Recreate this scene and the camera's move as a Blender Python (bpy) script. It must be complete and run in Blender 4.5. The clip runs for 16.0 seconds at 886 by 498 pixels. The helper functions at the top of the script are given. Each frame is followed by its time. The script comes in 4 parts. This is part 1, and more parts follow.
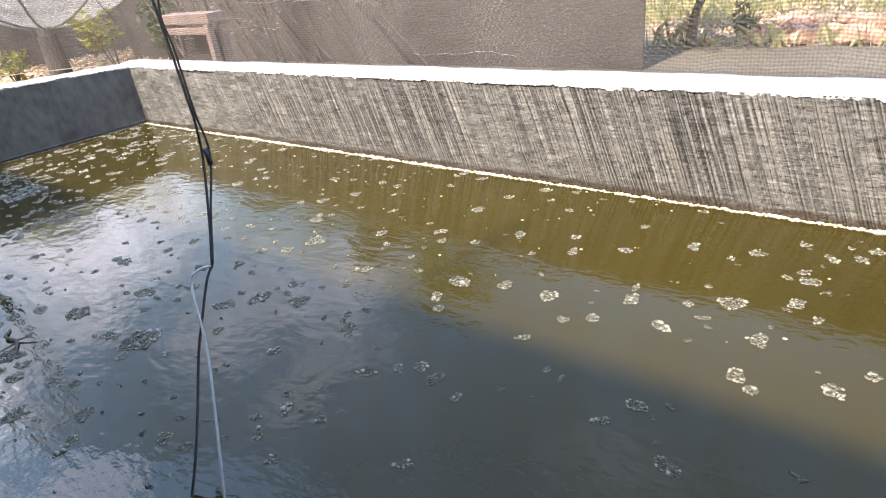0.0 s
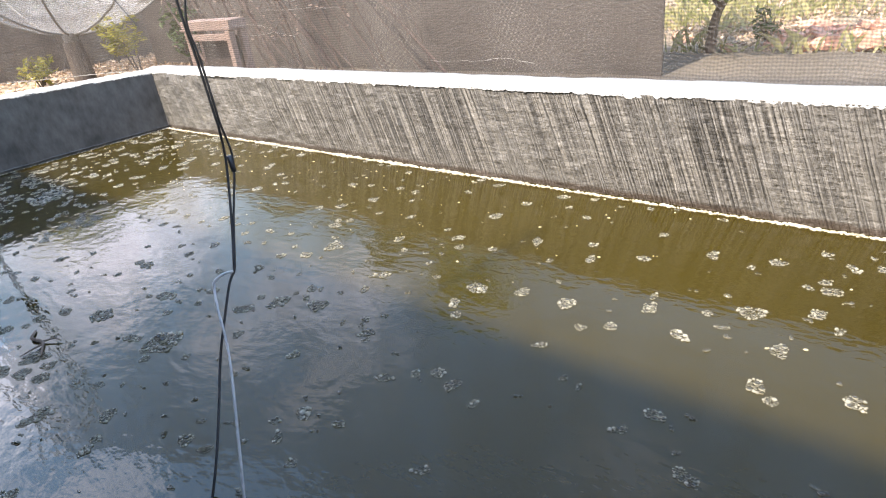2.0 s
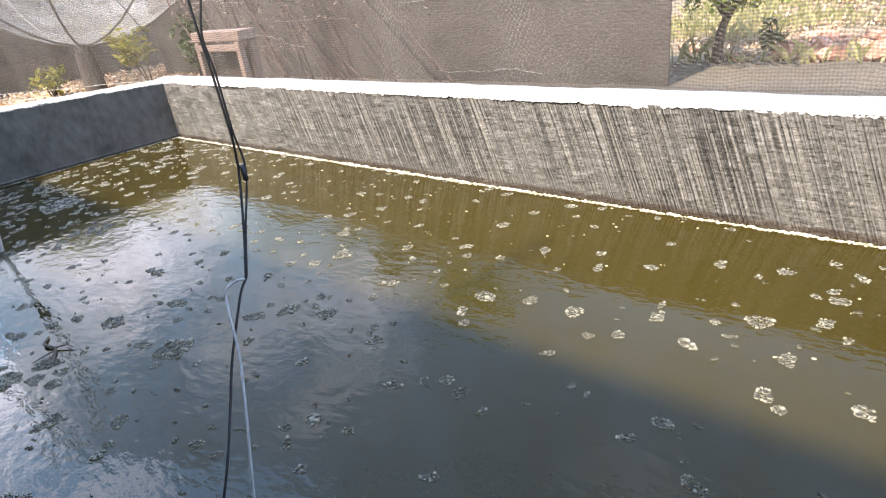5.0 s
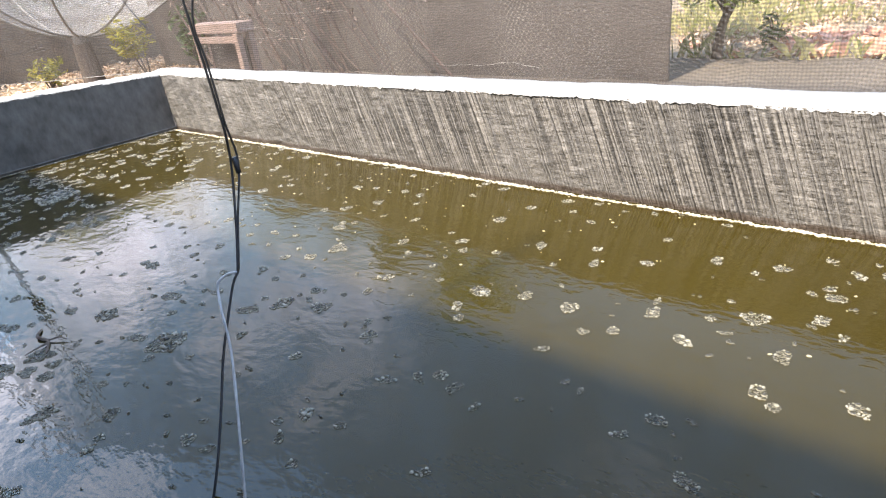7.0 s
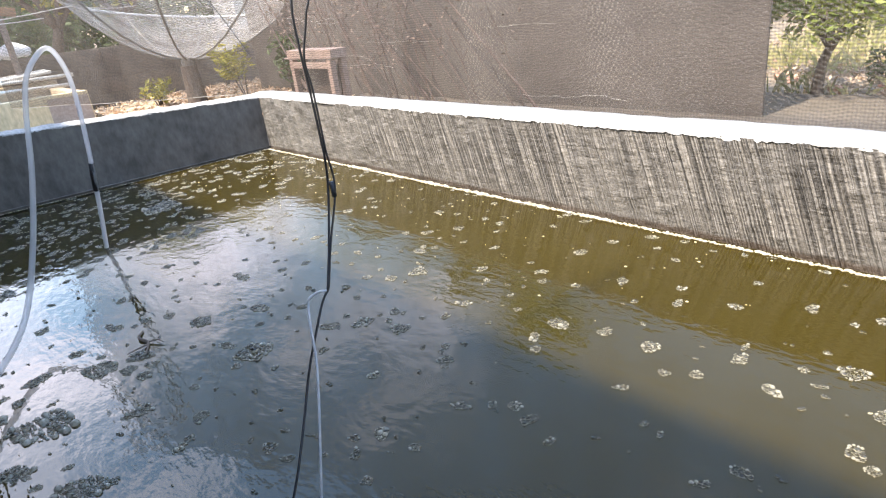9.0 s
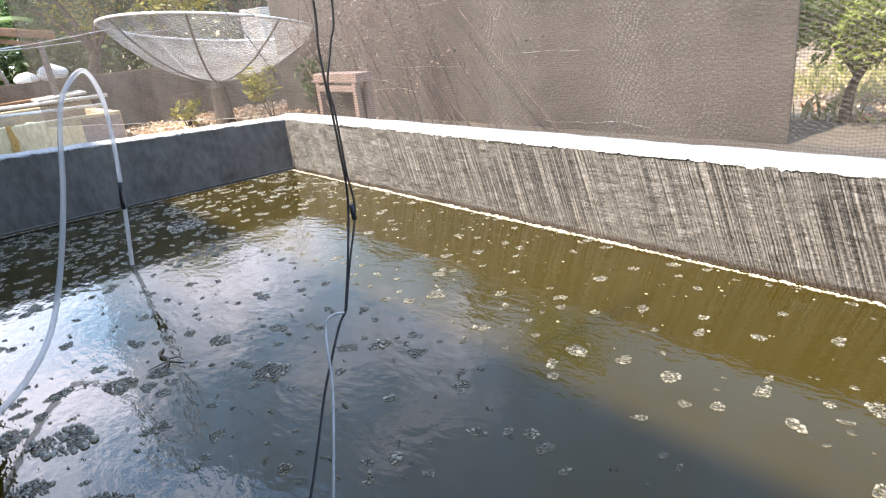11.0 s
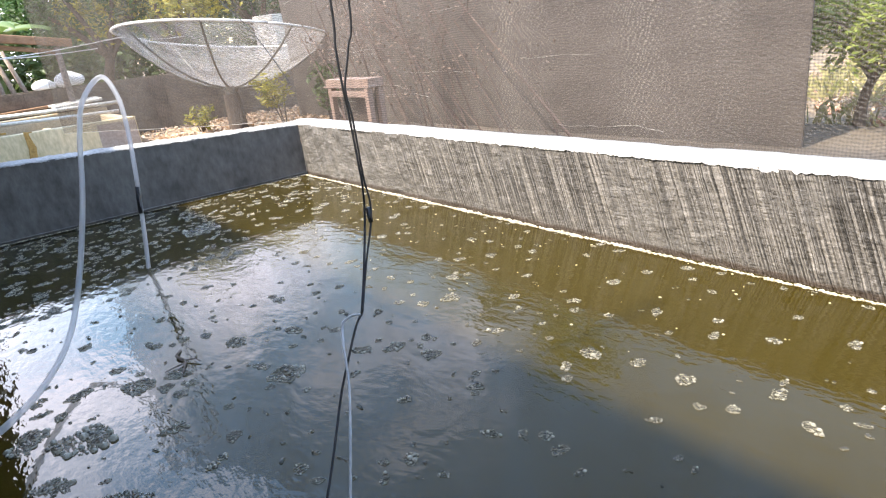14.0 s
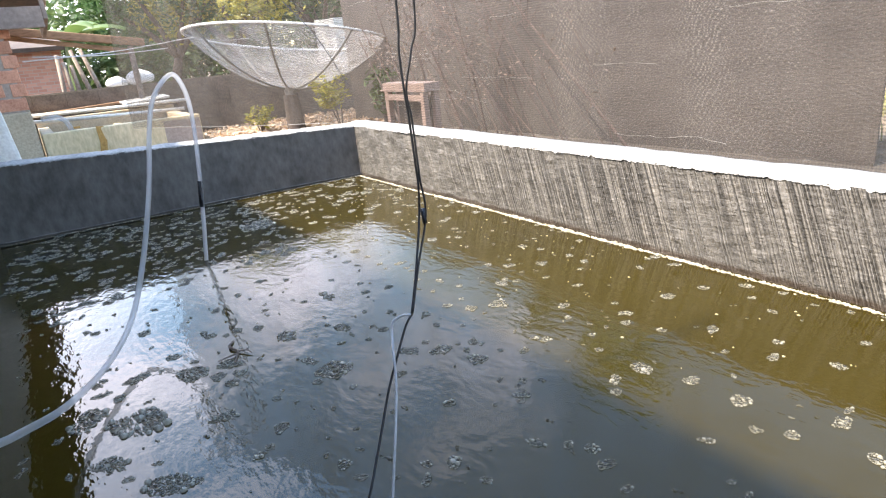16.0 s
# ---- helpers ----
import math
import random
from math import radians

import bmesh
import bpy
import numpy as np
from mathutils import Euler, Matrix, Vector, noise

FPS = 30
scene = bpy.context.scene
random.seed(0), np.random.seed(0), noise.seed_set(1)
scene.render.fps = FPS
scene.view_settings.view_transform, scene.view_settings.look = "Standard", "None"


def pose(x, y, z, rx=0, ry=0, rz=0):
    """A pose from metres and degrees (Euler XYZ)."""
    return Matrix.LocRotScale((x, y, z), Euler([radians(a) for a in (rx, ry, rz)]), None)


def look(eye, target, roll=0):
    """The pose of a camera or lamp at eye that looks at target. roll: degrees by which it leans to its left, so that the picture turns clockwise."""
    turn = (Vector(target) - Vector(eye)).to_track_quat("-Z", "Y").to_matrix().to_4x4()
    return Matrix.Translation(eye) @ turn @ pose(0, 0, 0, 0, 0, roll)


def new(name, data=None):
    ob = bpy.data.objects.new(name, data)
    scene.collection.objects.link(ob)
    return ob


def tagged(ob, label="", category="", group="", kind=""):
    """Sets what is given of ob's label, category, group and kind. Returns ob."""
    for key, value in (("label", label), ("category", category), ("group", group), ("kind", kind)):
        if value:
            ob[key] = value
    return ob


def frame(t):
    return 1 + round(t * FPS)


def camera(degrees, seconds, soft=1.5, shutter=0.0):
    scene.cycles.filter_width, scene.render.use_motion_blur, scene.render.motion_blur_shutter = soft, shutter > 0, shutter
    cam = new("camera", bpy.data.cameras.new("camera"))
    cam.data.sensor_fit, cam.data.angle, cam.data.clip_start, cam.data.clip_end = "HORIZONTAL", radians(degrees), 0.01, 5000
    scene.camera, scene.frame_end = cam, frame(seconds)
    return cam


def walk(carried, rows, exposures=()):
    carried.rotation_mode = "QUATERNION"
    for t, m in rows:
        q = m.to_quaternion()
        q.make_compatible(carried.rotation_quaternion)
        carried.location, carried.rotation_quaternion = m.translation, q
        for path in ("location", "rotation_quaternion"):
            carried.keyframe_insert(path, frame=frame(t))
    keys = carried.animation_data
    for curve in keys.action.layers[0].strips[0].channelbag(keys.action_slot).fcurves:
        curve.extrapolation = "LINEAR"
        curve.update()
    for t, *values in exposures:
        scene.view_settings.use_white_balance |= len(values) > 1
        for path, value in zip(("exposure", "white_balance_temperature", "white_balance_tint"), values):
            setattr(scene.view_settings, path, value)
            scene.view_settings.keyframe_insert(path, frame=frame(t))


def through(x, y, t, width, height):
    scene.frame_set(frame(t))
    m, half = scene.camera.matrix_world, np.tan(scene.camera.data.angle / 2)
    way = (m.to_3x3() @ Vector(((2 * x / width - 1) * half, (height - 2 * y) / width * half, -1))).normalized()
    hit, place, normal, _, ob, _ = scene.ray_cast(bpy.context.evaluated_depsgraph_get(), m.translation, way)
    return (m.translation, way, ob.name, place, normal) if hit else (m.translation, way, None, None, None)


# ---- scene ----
cam = camera(72.0, 16.0, soft=1.2)

PATH = [
    (0, (3.655, -1.702, 0.762), (2.485, -0.351, -0.136), -7.3),
    (0.5, (3.657, -1.712, 0.77), (2.475, -0.364, -0.117), -7.5),
    (1, (3.657, -1.711, 0.771), (2.458, -0.366, -0.097), -7.5),
    (1.5, (3.656, -1.707, 0.766), (2.454, -0.361, -0.096), -6.9),
    (2, (3.654, -1.709, 0.771), (2.442, -0.383, -0.108), -7.5),
    (2.5, (3.656, -1.709, 0.771), (2.451, -0.382, -0.116), -7.7),
    (3, (3.656, -1.71, 0.771), (2.445, -0.379, -0.102), -7.8),
    (3.5, (3.658, -1.719, 0.773), (2.437, -0.383, -0.078), -7.8),
    (4, (3.66, -1.718, 0.776), (2.428, -0.378, -0.054), -7.2),
    (4.5, (3.657, -1.722, 0.776), (2.422, -0.393, -0.066), -7.5),
    (7, (3.66, -1.709, 0.77), (2.432, -0.389, -0.096), -7.2),
    (7.5, (3.662, -1.71, 0.778), (2.421, -0.402, -0.085), -7.5),
    (8, (3.661, -1.706, 0.777), (2.423, -0.356, -0.026), -6.4),
    (8.5, (3.657, -1.722, 0.777), (2.335, -0.423, 0.024), -6.0),
    (9, (3.654, -1.734, 0.789), (2.241, -0.545, 0.021), -6.8),
    (9.5, (3.653, -1.728, 0.788), (2.199, -0.563, 0.064), -6.1),
    (12, (3.661, -1.738, 0.796), (2.182, -0.578, 0.112), -6.6),
    (12.5, (3.659, -1.749, 0.795), (2.175, -0.589, 0.123), -6.6),
    (13, (3.658, -1.745, 0.799), (2.16, -0.598, 0.136), -6.0),
    (13.5, (3.659, -1.742, 0.798), (2.154, -0.609, 0.125), -6.7),
    (14, (3.661, -1.745, 0.793), (2.163, -0.605, 0.118), -6.7),
    (14.5, (3.663, -1.746, 0.795), (2.159, -0.61, 0.127), -6.9),
    (15, (3.662, -1.731, 0.823), (2.138, -0.626, 0.146), -7.1),
    (15.5, (3.656, -1.749, 0.813), (2.1, -0.68, 0.151), -6.8),
    (16, (3.654, -1.754, 0.789), (2.059, -0.731, 0.147), -5.6),
]
walk(cam, [(t, look(eye, target, roll)) for t, eye, target, roll in PATH], ((0, 1.88), (16, 1.88)))

# ---- light ----
SUN_EL, SUN_AZ = 57.5, (-0.13, -0.9915)      # direction towards the sun in plan
sun = new("sun", bpy.data.lights.new("sun", "SUN"))
sun.data.energy, sun.data.angle, sun.data.color = 5.0, radians(2.2), (1.0, 0.905, 0.765)
s_dir = Vector((SUN_AZ[0] * math.cos(radians(SUN_EL)), SUN_AZ[1] * math.cos(radians(SUN_EL)), math.sin(radians(SUN_EL))))
sun.matrix_world = look(s_dir * 30, (0, 0, 0))

world = bpy.data.worlds.new("world")
scene.world = world
world.use_nodes = True
wn, wl = world.node_tree.nodes, world.node_tree.links
sky = wn.new("ShaderNodeTexSky")
sky.sky_type, sky.sun_disc = "NISHITA", False
sky.sun_elevation, sky.sun_rotation = radians(SUN_EL), math.atan2(SUN_AZ[0], SUN_AZ[1])
sky.dust_density, sky.air_density, sky.ozone_density = 0.6, 1.6, 3.0
sky_bg = wn["Background"]
sky_bg.inputs["Strength"].default_value = 0.265
w_co = wn.new("ShaderNodeTexCoord")
w_map = wn.new("ShaderNodeMapping")
w_map.inputs["Scale"].default_value = (1.0, 1.0, 2.2)
w_noise = wn.new("ShaderNodeTexNoise")
w_noise.inputs["Scale"].default_value, w_noise.inputs["Detail"].default_value, w_noise.inputs["Roughness"].default_value = 2.6, 7.0, 0.6
w_ramp = wn.new("ShaderNodeValToRGB")
w_ramp.color_ramp.elements[0].position, w_ramp.color_ramp.elements[1].position = 0.45, 0.64
w_mix = wn.new("ShaderNodeMixRGB")
w_mix.inputs["Color2"].default_value = (8.2, 8.0, 9.2, 1)
wl.new(w_co.outputs["Generated"], w_map.inputs["Vector"])
wl.new(w_map.outputs["Vector"], w_noise.inputs["Vector"])
# cloudier in the west, clearer in the north
w_dot, w_add = wn.new("ShaderNodeVectorMath"), wn.new("ShaderNodeMath")
w_dot.operation, w_dot.inputs[1].default_value = "DOT_PRODUCT", (-0.13, -0.30, 0.0)
w_add.operation = "ADD"
wl.new(w_co.outputs["Generated"], w_dot.inputs[0])
wl.new(w_dot.outputs["Value"], w_add.inputs[0])
wl.new(w_noise.outputs["Fac"], w_add.inputs[1])
wl.new(w_add.outputs[0], w_ramp.inputs["Fac"])
w_sep, w_high, w_mul = wn.new("ShaderNodeSeparateXYZ"), wn.new("ShaderNodeMapRange"), wn.new("ShaderNodeMath")
# clouds thin out towards the zenith
w_high.inputs["From Min"].default_value, w_high.inputs["From Max"].default_value = 0.42, 0.85
w_high.inputs["To Min"].default_value, w_high.inputs["To Max"].default_value = 1.0, 0.32
w_mul.operation = "MULTIPLY"
wl.new(w_co.outputs["Generated"], w_sep.inputs[0])
wl.new(w_sep.outputs["Z"], w_high.inputs["Value"])
wl.new(w_ramp.outputs["Color"], w_mul.inputs[0])
wl.new(w_high.outputs[0], w_mul.inputs[1])
wl.new(w_mul.outputs[0], w_mix.inputs["Fac"])
wl.new(sky.outputs["Color"], w_mix.inputs["Color1"])
wl.new(w_mix.outputs["Color"], sky_bg.inputs["Color"])


# ---- materials ----
def base_mat(name):
    m = bpy.data.materials.new(name)
    m.use_nodes = True
    return m, m.node_tree.nodes, m.node_tree.links, m.node_tree.nodes["Principled BSDF"]


def ramp(nt, fac, stops):
    r = nt.nodes.new("ShaderNodeValToRGB")
    while len(r.color_ramp.elements) < len(stops):
        r.color_ramp.elements.new(0.5)
    for e, (p, c) in zip(r.color_ramp.elements, stops):
        e.position, e.color = p, (*c, 1)
    nt.links.new(fac, r.inputs["Fac"])
    return r.outputs["Color"]


def tex(nt, scale, detail=5, rough=0.6, stretch=(1, 1, 1), rot=(0, 0, 0), coord="Object"):
    co = nt.nodes.new("ShaderNodeTexCoord")
    mp = nt.nodes.new("ShaderNodeMapping")
    mp.inputs["Scale"].default_value, mp.inputs["Rotation"].default_value = stretch, [radians(a) for a in rot]
    n = nt.nodes.new("ShaderNodeTexNoise")
    n.inputs["Scale"].default_value, n.inputs["Detail"].default_value, n.inputs["Roughness"].default_value = scale, detail, rough
    nt.links.new(co.outputs[coord], mp.inputs["Vector"])
    nt.links.new(mp.outputs["Vector"], n.inputs["Vector"])
    return n.outputs["Fac"]


def mixc(nt, fac, a, b, how="MIX"):
    n = nt.nodes.new("ShaderNodeMixRGB")
    n.blend_type = how
    for key, v in (("Fac", fac), ("Color1", a), ("Color2", b)):
        if isinstance(v, bpy.types.NodeSocket):
            nt.links.new(v, n.inputs[key])
        else:
            n.inputs[key].default_value = v if key == "Fac" else (*v, 1)
    return n.outputs["Color"]


def bump(nt, height, strength, dist, normal=None):
    b = nt.nodes.new("ShaderNodeBump")
    b.inputs["Strength"].default_value, b.inputs["Distance"].default_value = strength, dist
    nt.links.new(height, b.inputs["Height"])
    if normal:
        nt.links.new(normal, b.inputs["Normal"])
    return b.outputs["Normal"]


def surface(name, c1, c2, big=3.0, fine=60.0, rough=0.8, relief=0.4, dist=0.004, stretch=(1, 1, 1), metal=0.0, vary=0.0, spec=0.3):
    """A weathered surface: large stains between two colours, fine grain, relief and some change from piece to piece."""
    m, n, l, p = base_mat(name)
    nt = m.node_tree
    a, b = tex(nt, big, 6, 0.65, stretch), tex(nt, fine, 4, 0.6, stretch)
    col = ramp(nt, a, [(0.32, c1), (0.68, c2)])
    col = mixc(nt, 0.35, col, ramp(nt, b, [(0.3, tuple(v * 0.55 for v in c1)), (0.7, tuple(min(1, v * 1.25) for v in c2))]))
    if vary:
        info = n.new("ShaderNodeObjectInfo")
        hsv = n.new("ShaderNodeHueSaturation")
        rng = n.new("ShaderNodeMapRange")
        rng.inputs["To Min"].default_value, rng.inputs["To Max"].default_value = 1 - vary, 1 + vary
        l.new(info.outputs["Random"], rng.inputs["Value"])
        l.new(rng.outputs["Result"], hsv.inputs["Value"])
        l.new(col, hsv.inputs["Color"])
        col = hsv.outputs["Color"]
    l.new(col, p.inputs["Base Color"])
    p.inputs["Roughness"].default_value, p.inputs["Metallic"].default_value = rough, metal
    p.inputs["Specular IOR Level"].default_value = spec
    l.new(bump(nt, b, relief, dist), p.inputs["Normal"])
    return m


def leaf_mat(name, c1, c2, through=0.35):
    m, n, l, p = base_mat(name)
    nt = m.node_tree
    geo = n.new("ShaderNodeNewGeometry")
    col = ramp(nt, geo.outputs["Random Per Island"], [(0.0, c1), (1.0, c2)])
    l.new(col, p.inputs["Base Color"])
    p.inputs["Roughness"].default_value = 0.5
    tr = n.new("ShaderNodeBsdfTranslucent")
    l.new(col, tr.inputs["Color"])
    mx = n.new("ShaderNodeMixShader")
    mx.inputs[0].default_value = through
    l.new(p.outputs[0], mx.inputs[1])
    l.new(tr.outputs[0], mx.inputs[2])
    l.new(mx.outputs[0], n["Material Output"].inputs["Surface"])
    return m


def net_mat(name, cover, colour, pitch):
    """Shade netting: threads that let part of the light through, woven closer and looser in places."""
    m, n, l, p = base_mat(name)
    nt = m.node_tree
    co = n.new("ShaderNodeTexCoord")
    waves = []
    for direction, amount in (("X", 7.0), ("Z", 16.0)):
        w = n.new("ShaderNodeTexWave")
        w.bands_direction, w.wave_profile = direction, "SIN"
        w.inputs["Scale"].default_value, w.inputs["Distortion"].default_value = 0.314 / pitch, amount
        w.inputs["Detail"].default_value, w.inputs["Detail Scale"].default_value = 4.0, 0.12
        l.new(co.outputs["Object"], w.inputs["Vector"])
        waves.append(w.outputs["Fac"])
    # wavy moire bands, as of doubled netting, painted into one layer's cover and colour
    bands = []
    for rot, period, amount, dscale in ((8, 0.017, 14.0, 0.30), (-28, 0.014, 10.0, 0.5), (64, 0.015, 16.0, 0.45)):
        mp, w = n.new("ShaderNodeMapping"), n.new("ShaderNodeTexWave")
        mp.inputs["Rotation"].default_value = (0, radians(rot), 0)
        w.bands_direction, w.wave_profile = "Z", "SIN"
        w.inputs["Scale"].default_value, w.inputs["Distortion"].default_value = 0.314 / period, amount
        w.inputs["Detail"].default_value, w.inputs["Detail Scale"].default_value = 3.0, dscale
        l.new(co.outputs["Object"], mp.inputs["Vector"])
        l.new(mp.outputs["Vector"], w.inputs["Vector"])
        bands.append(w.outputs["Fac"])
    where = ramp(nt, tex(nt, 1.1, 3, 0.5), [(0.38, (0, 0, 0)), (0.62, (1, 1, 1))])
    where_2 = ramp(nt, tex(nt, 1.7, 3, 0.5, rot=(0, 40, 0)), [(0.42, (0, 0, 0)), (0.60, (1, 1, 1))])
    moire = mixc(nt, where_2, mixc(nt, where, bands[0], bands[1]), bands[2])
    weave = mixc(nt, 0.62, waves[0], waves[1])
    loose = tex(nt, 1.6, 6, 0.65, (1, 1, 0.5))
    folds = tex(nt, 1.0, 4, 0.6, (5.0, 1, 0.5))
    fine = tex(nt, 130, 4, 0.75, (0.45, 1, 1.5))
    k = mixc(nt, 0.40, weave, fine)
    k = mixc(nt, 0.22, k, moire)
    k = mixc(nt, 0.22, k, loose)
    k = mixc(nt, 0.24, k, folds)
    rng = n.new("ShaderNodeMapRange")
    rng.inputs["From Min"].default_value, rng.inputs["From Max"].default_value = 0.36, 0.64
    rng.inputs["To Min"].default_value, rng.inputs["To Max"].default_value = max(0.05, cover - 0.33), min(1.0, cover + 0.33)
    l.new(k, rng.inputs["Value"])
    body, thr, tra = n.new("ShaderNodeBsdfDiffuse"), n.new("ShaderNodeBsdfTranslucent"), n.new("ShaderNodeBsdfTransparent")
    col = ramp(nt, fine, [(0.3, tuple(v * 0.6 for v in colour)), (0.72, tuple(min(1, v * 1.5) for v in colour))])
    col = mixc(nt, 1.0, col, ramp(nt, moire, [(0.1, (0.70, 0.70, 0.71)), (0.9, (1.34, 1.34, 1.36))]), "MULTIPLY")
    # lit and shaded sides of the folds are painted in as tone bands
    col = mixc(nt, 1.0, col, ramp(nt, folds, [(0.34, (0.78, 0.77, 0.77)), (0.66, (1.28, 1.28, 1.29))]), "MULTIPLY")
    l.new(col, body.inputs["Color"])
    l.new(col, thr.inputs["Color"])
    a, b = n.new("ShaderNodeMixShader"), n.new("ShaderNodeMixShader")
    a.inputs[0].default_value = 0.4
    l.new(body.outputs[0], a.inputs[1])
    l.new(thr.outputs[0], a.inputs[2])
    l.new(rng.outputs["Result"], b.inputs[0])
    l.new(tra.outputs[0], b.inputs[1])
    l.new(a.outputs[0], b.inputs[2])
    l.new(b.outputs[0], n["Material Output"].inputs["Surface"])
    return m


def combed_mat():
    """Grey cement render dragged with a notched tool: slanting streaks with groove shade and lit ridges put into the
    colour, brown tide mark at the water.
    """
    m, n, l, p = base_mat("combed cement render")
    nt = m.node_tree
    co = n.new("ShaderNodeTexCoord")
    sep = n.new("ShaderNodeSeparateXYZ")
    l.new(co.outputs["Object"], sep.inputs[0])
    sh = n.new("ShaderNodeMath")
    sh.operation, sh.inputs[1].default_value = "MULTIPLY_ADD", 0.34
    l.new(sep.outputs["Z"], sh.inputs[0])
    l.new(sep.outputs["X"], sh.inputs[2])
    com = n.new("ShaderNodeCombineXYZ")
    l.new(sh.outputs[0], com.inputs["X"])
    l.new(sep.outputs["Z"], com.inputs["Z"])

    def streak(sx, sz, detail):
        mp, t = n.new("ShaderNodeMapping"), n.new("ShaderNodeTexNoise")
        mp.inputs["Scale"].default_value = (sx, 1, sz)
        t.inputs["Scale"].default_value, t.inputs["Detail"].default_value = 1.0, detail
        l.new(com.outputs[0], mp.inputs["Vector"])
        l.new(mp.outputs["Vector"], t.inputs["Vector"])
        return t.outputs["Fac"]

    s1, s2, s3 = streak(165, 2.6, 1.6), streak(75, 1.8, 2), streak(24, 1.4, 4)
    stain, grain = tex(nt, 2.4, 6, 0.65), tex(nt, 120, 4, 0.65)
    lumps = tex(nt, 22, 5, 0.7, (0.6, 1, 1.7))
    # smoother, trowelled render near the corner, with a ragged border
    area, shift = n.new("ShaderNodeMapRange"), n.new("ShaderNodeMath")
    shift.operation, shift.inputs[1].default_value = "MULTIPLY_ADD", 1.6
    l.new(tex(nt, 2.6, 4, 0.6), shift.inputs[0])
    l.new(sep.outputs["X"], shift.inputs[2])
    area.inputs["From Min"].default_value, area.inputs["From Max"].default_value = 1.35, 2.3
    area.inputs["To Min"].default_value = 0.10
    l.new(shift.outputs[0], area.inputs["Value"])
    # dark grooves and bright ridges: their shade and light are painted here
    streaks = ramp(nt, s1, [(0.39, (0.012, 0.011, 0.010)), (0.49, (0.060, 0.056, 0.052)), (0.60, (0.225, 0.217, 0.205))])
    flat = ramp(nt, lumps, [(0.3, (0.078, 0.076, 0.073)), (0.7, (0.185, 0.180, 0.172))])
    worn = ramp(nt, tex(nt, 3.4, 4, 0.6), [(0.44, (1, 1, 1)), (0.62, (0.25, 0.25, 0.25))])
    keep = mixc(nt, 1.0, area.outputs[0], worn, "MULTIPLY")
    col = mixc(nt, keep, flat, streaks)
    col = mixc(nt, 0.22, col, ramp(nt, s2, [(0.40, (0.030, 0.029, 0.027)), (0.64, (0.150, 0.145, 0.136))]))
    col = mixc(nt, 0.55, col, ramp(nt, s3, [(0.32, (0.55, 0.55, 0.56)), (0.66, (1.12, 1.10, 1.07))]), "MULTIPLY")
    col = mixc(nt, 0.5, col, ramp(nt, stain, [(0.3, (0.48, 0.48, 0.49)), (0.7, (1.06, 1.04, 1.01))]), "MULTIPLY")
    col = mixc(nt, 0.14, col, ramp(nt, grain, [(0.35, (0.025, 0.025, 0.024)), (0.65, (0.21, 0.205, 0.195))]))
    # trowel pits and scars, with the shadow inside them darkened in the colour
    pits = tex(nt, 34, 3, 0.6, (0.55, 1, 1.9))
    col = mixc(nt, 1.0, col, ramp(nt, pits, [(0.25, (0.20, 0.19, 0.18)), (0.34, (1, 1, 1))]), "MULTIPLY")
    # brown tide mark of the water
    edge = n.new("ShaderNodeMath")
    edge.operation, edge.inputs[1].default_value = "MULTIPLY_ADD", -0.030
    l.new(lumps, edge.inputs[0])
    l.new(sep.outputs["Z"], edge.inputs[2])
    tide = ramp(nt, edge.outputs[0], [(0.0, (1, 1, 1)), (0.010, (0, 0, 0))])
    tm = n.new("ShaderNodeMath")
    tm.operation, tm.inputs[1].default_value = "MULTIPLY", 0.75
    l.new(tide, tm.inputs[0])
    col = mixc(nt, tm.outputs[0], col, (0.026, 0.015, 0.007))
    col = mixc(nt, 1.0, col, (1.10, 1.045, 0.975), "MULTIPLY")
    l.new(col, p.inputs["Base Color"])
    p.inputs["Roughness"].default_value = 0.62
    p.inputs["Specular IOR Level"].default_value = 0.35
    nb = bump(nt, lumps, 0.5, 0.014)
    nb = bump(nt, pits, 0.5, 0.012, nb)
    nb = bump(nt, s1, 1.0, 0.012, nb)
    l.new(bump(nt, grain, 0.5, 0.002, nb), p.inputs["Normal"])
    return m


def water_mat():
    m, n, l, p = base_mat("murky olive pond water")
    nt = m.node_tree
    cloudy = tex(nt, 1.3, 5, 0.6)
    l.new(ramp(nt, cloudy, [(0.3, (0.0195, 0.0140, 0.0013)), (0.7, (0.0245, 0.0176, 0.0018))]), p.inputs["Base Color"])
    p.inputs["Roughness"].default_value = 0.045
    p.inputs["IOR"].default_value = 1.42
    r1 = tex(nt, 5.0, 2, 0.5, (1, 1.6, 1))
    r2 = tex(nt, 26.0, 2, 0.5, (1.0, 1.8, 1))
    nb = bump(nt, r1, 0.11, 0.02)
    l.new(bump(nt, r2, 0.22, 0.004, nb), p.inputs["Normal"])
    return m


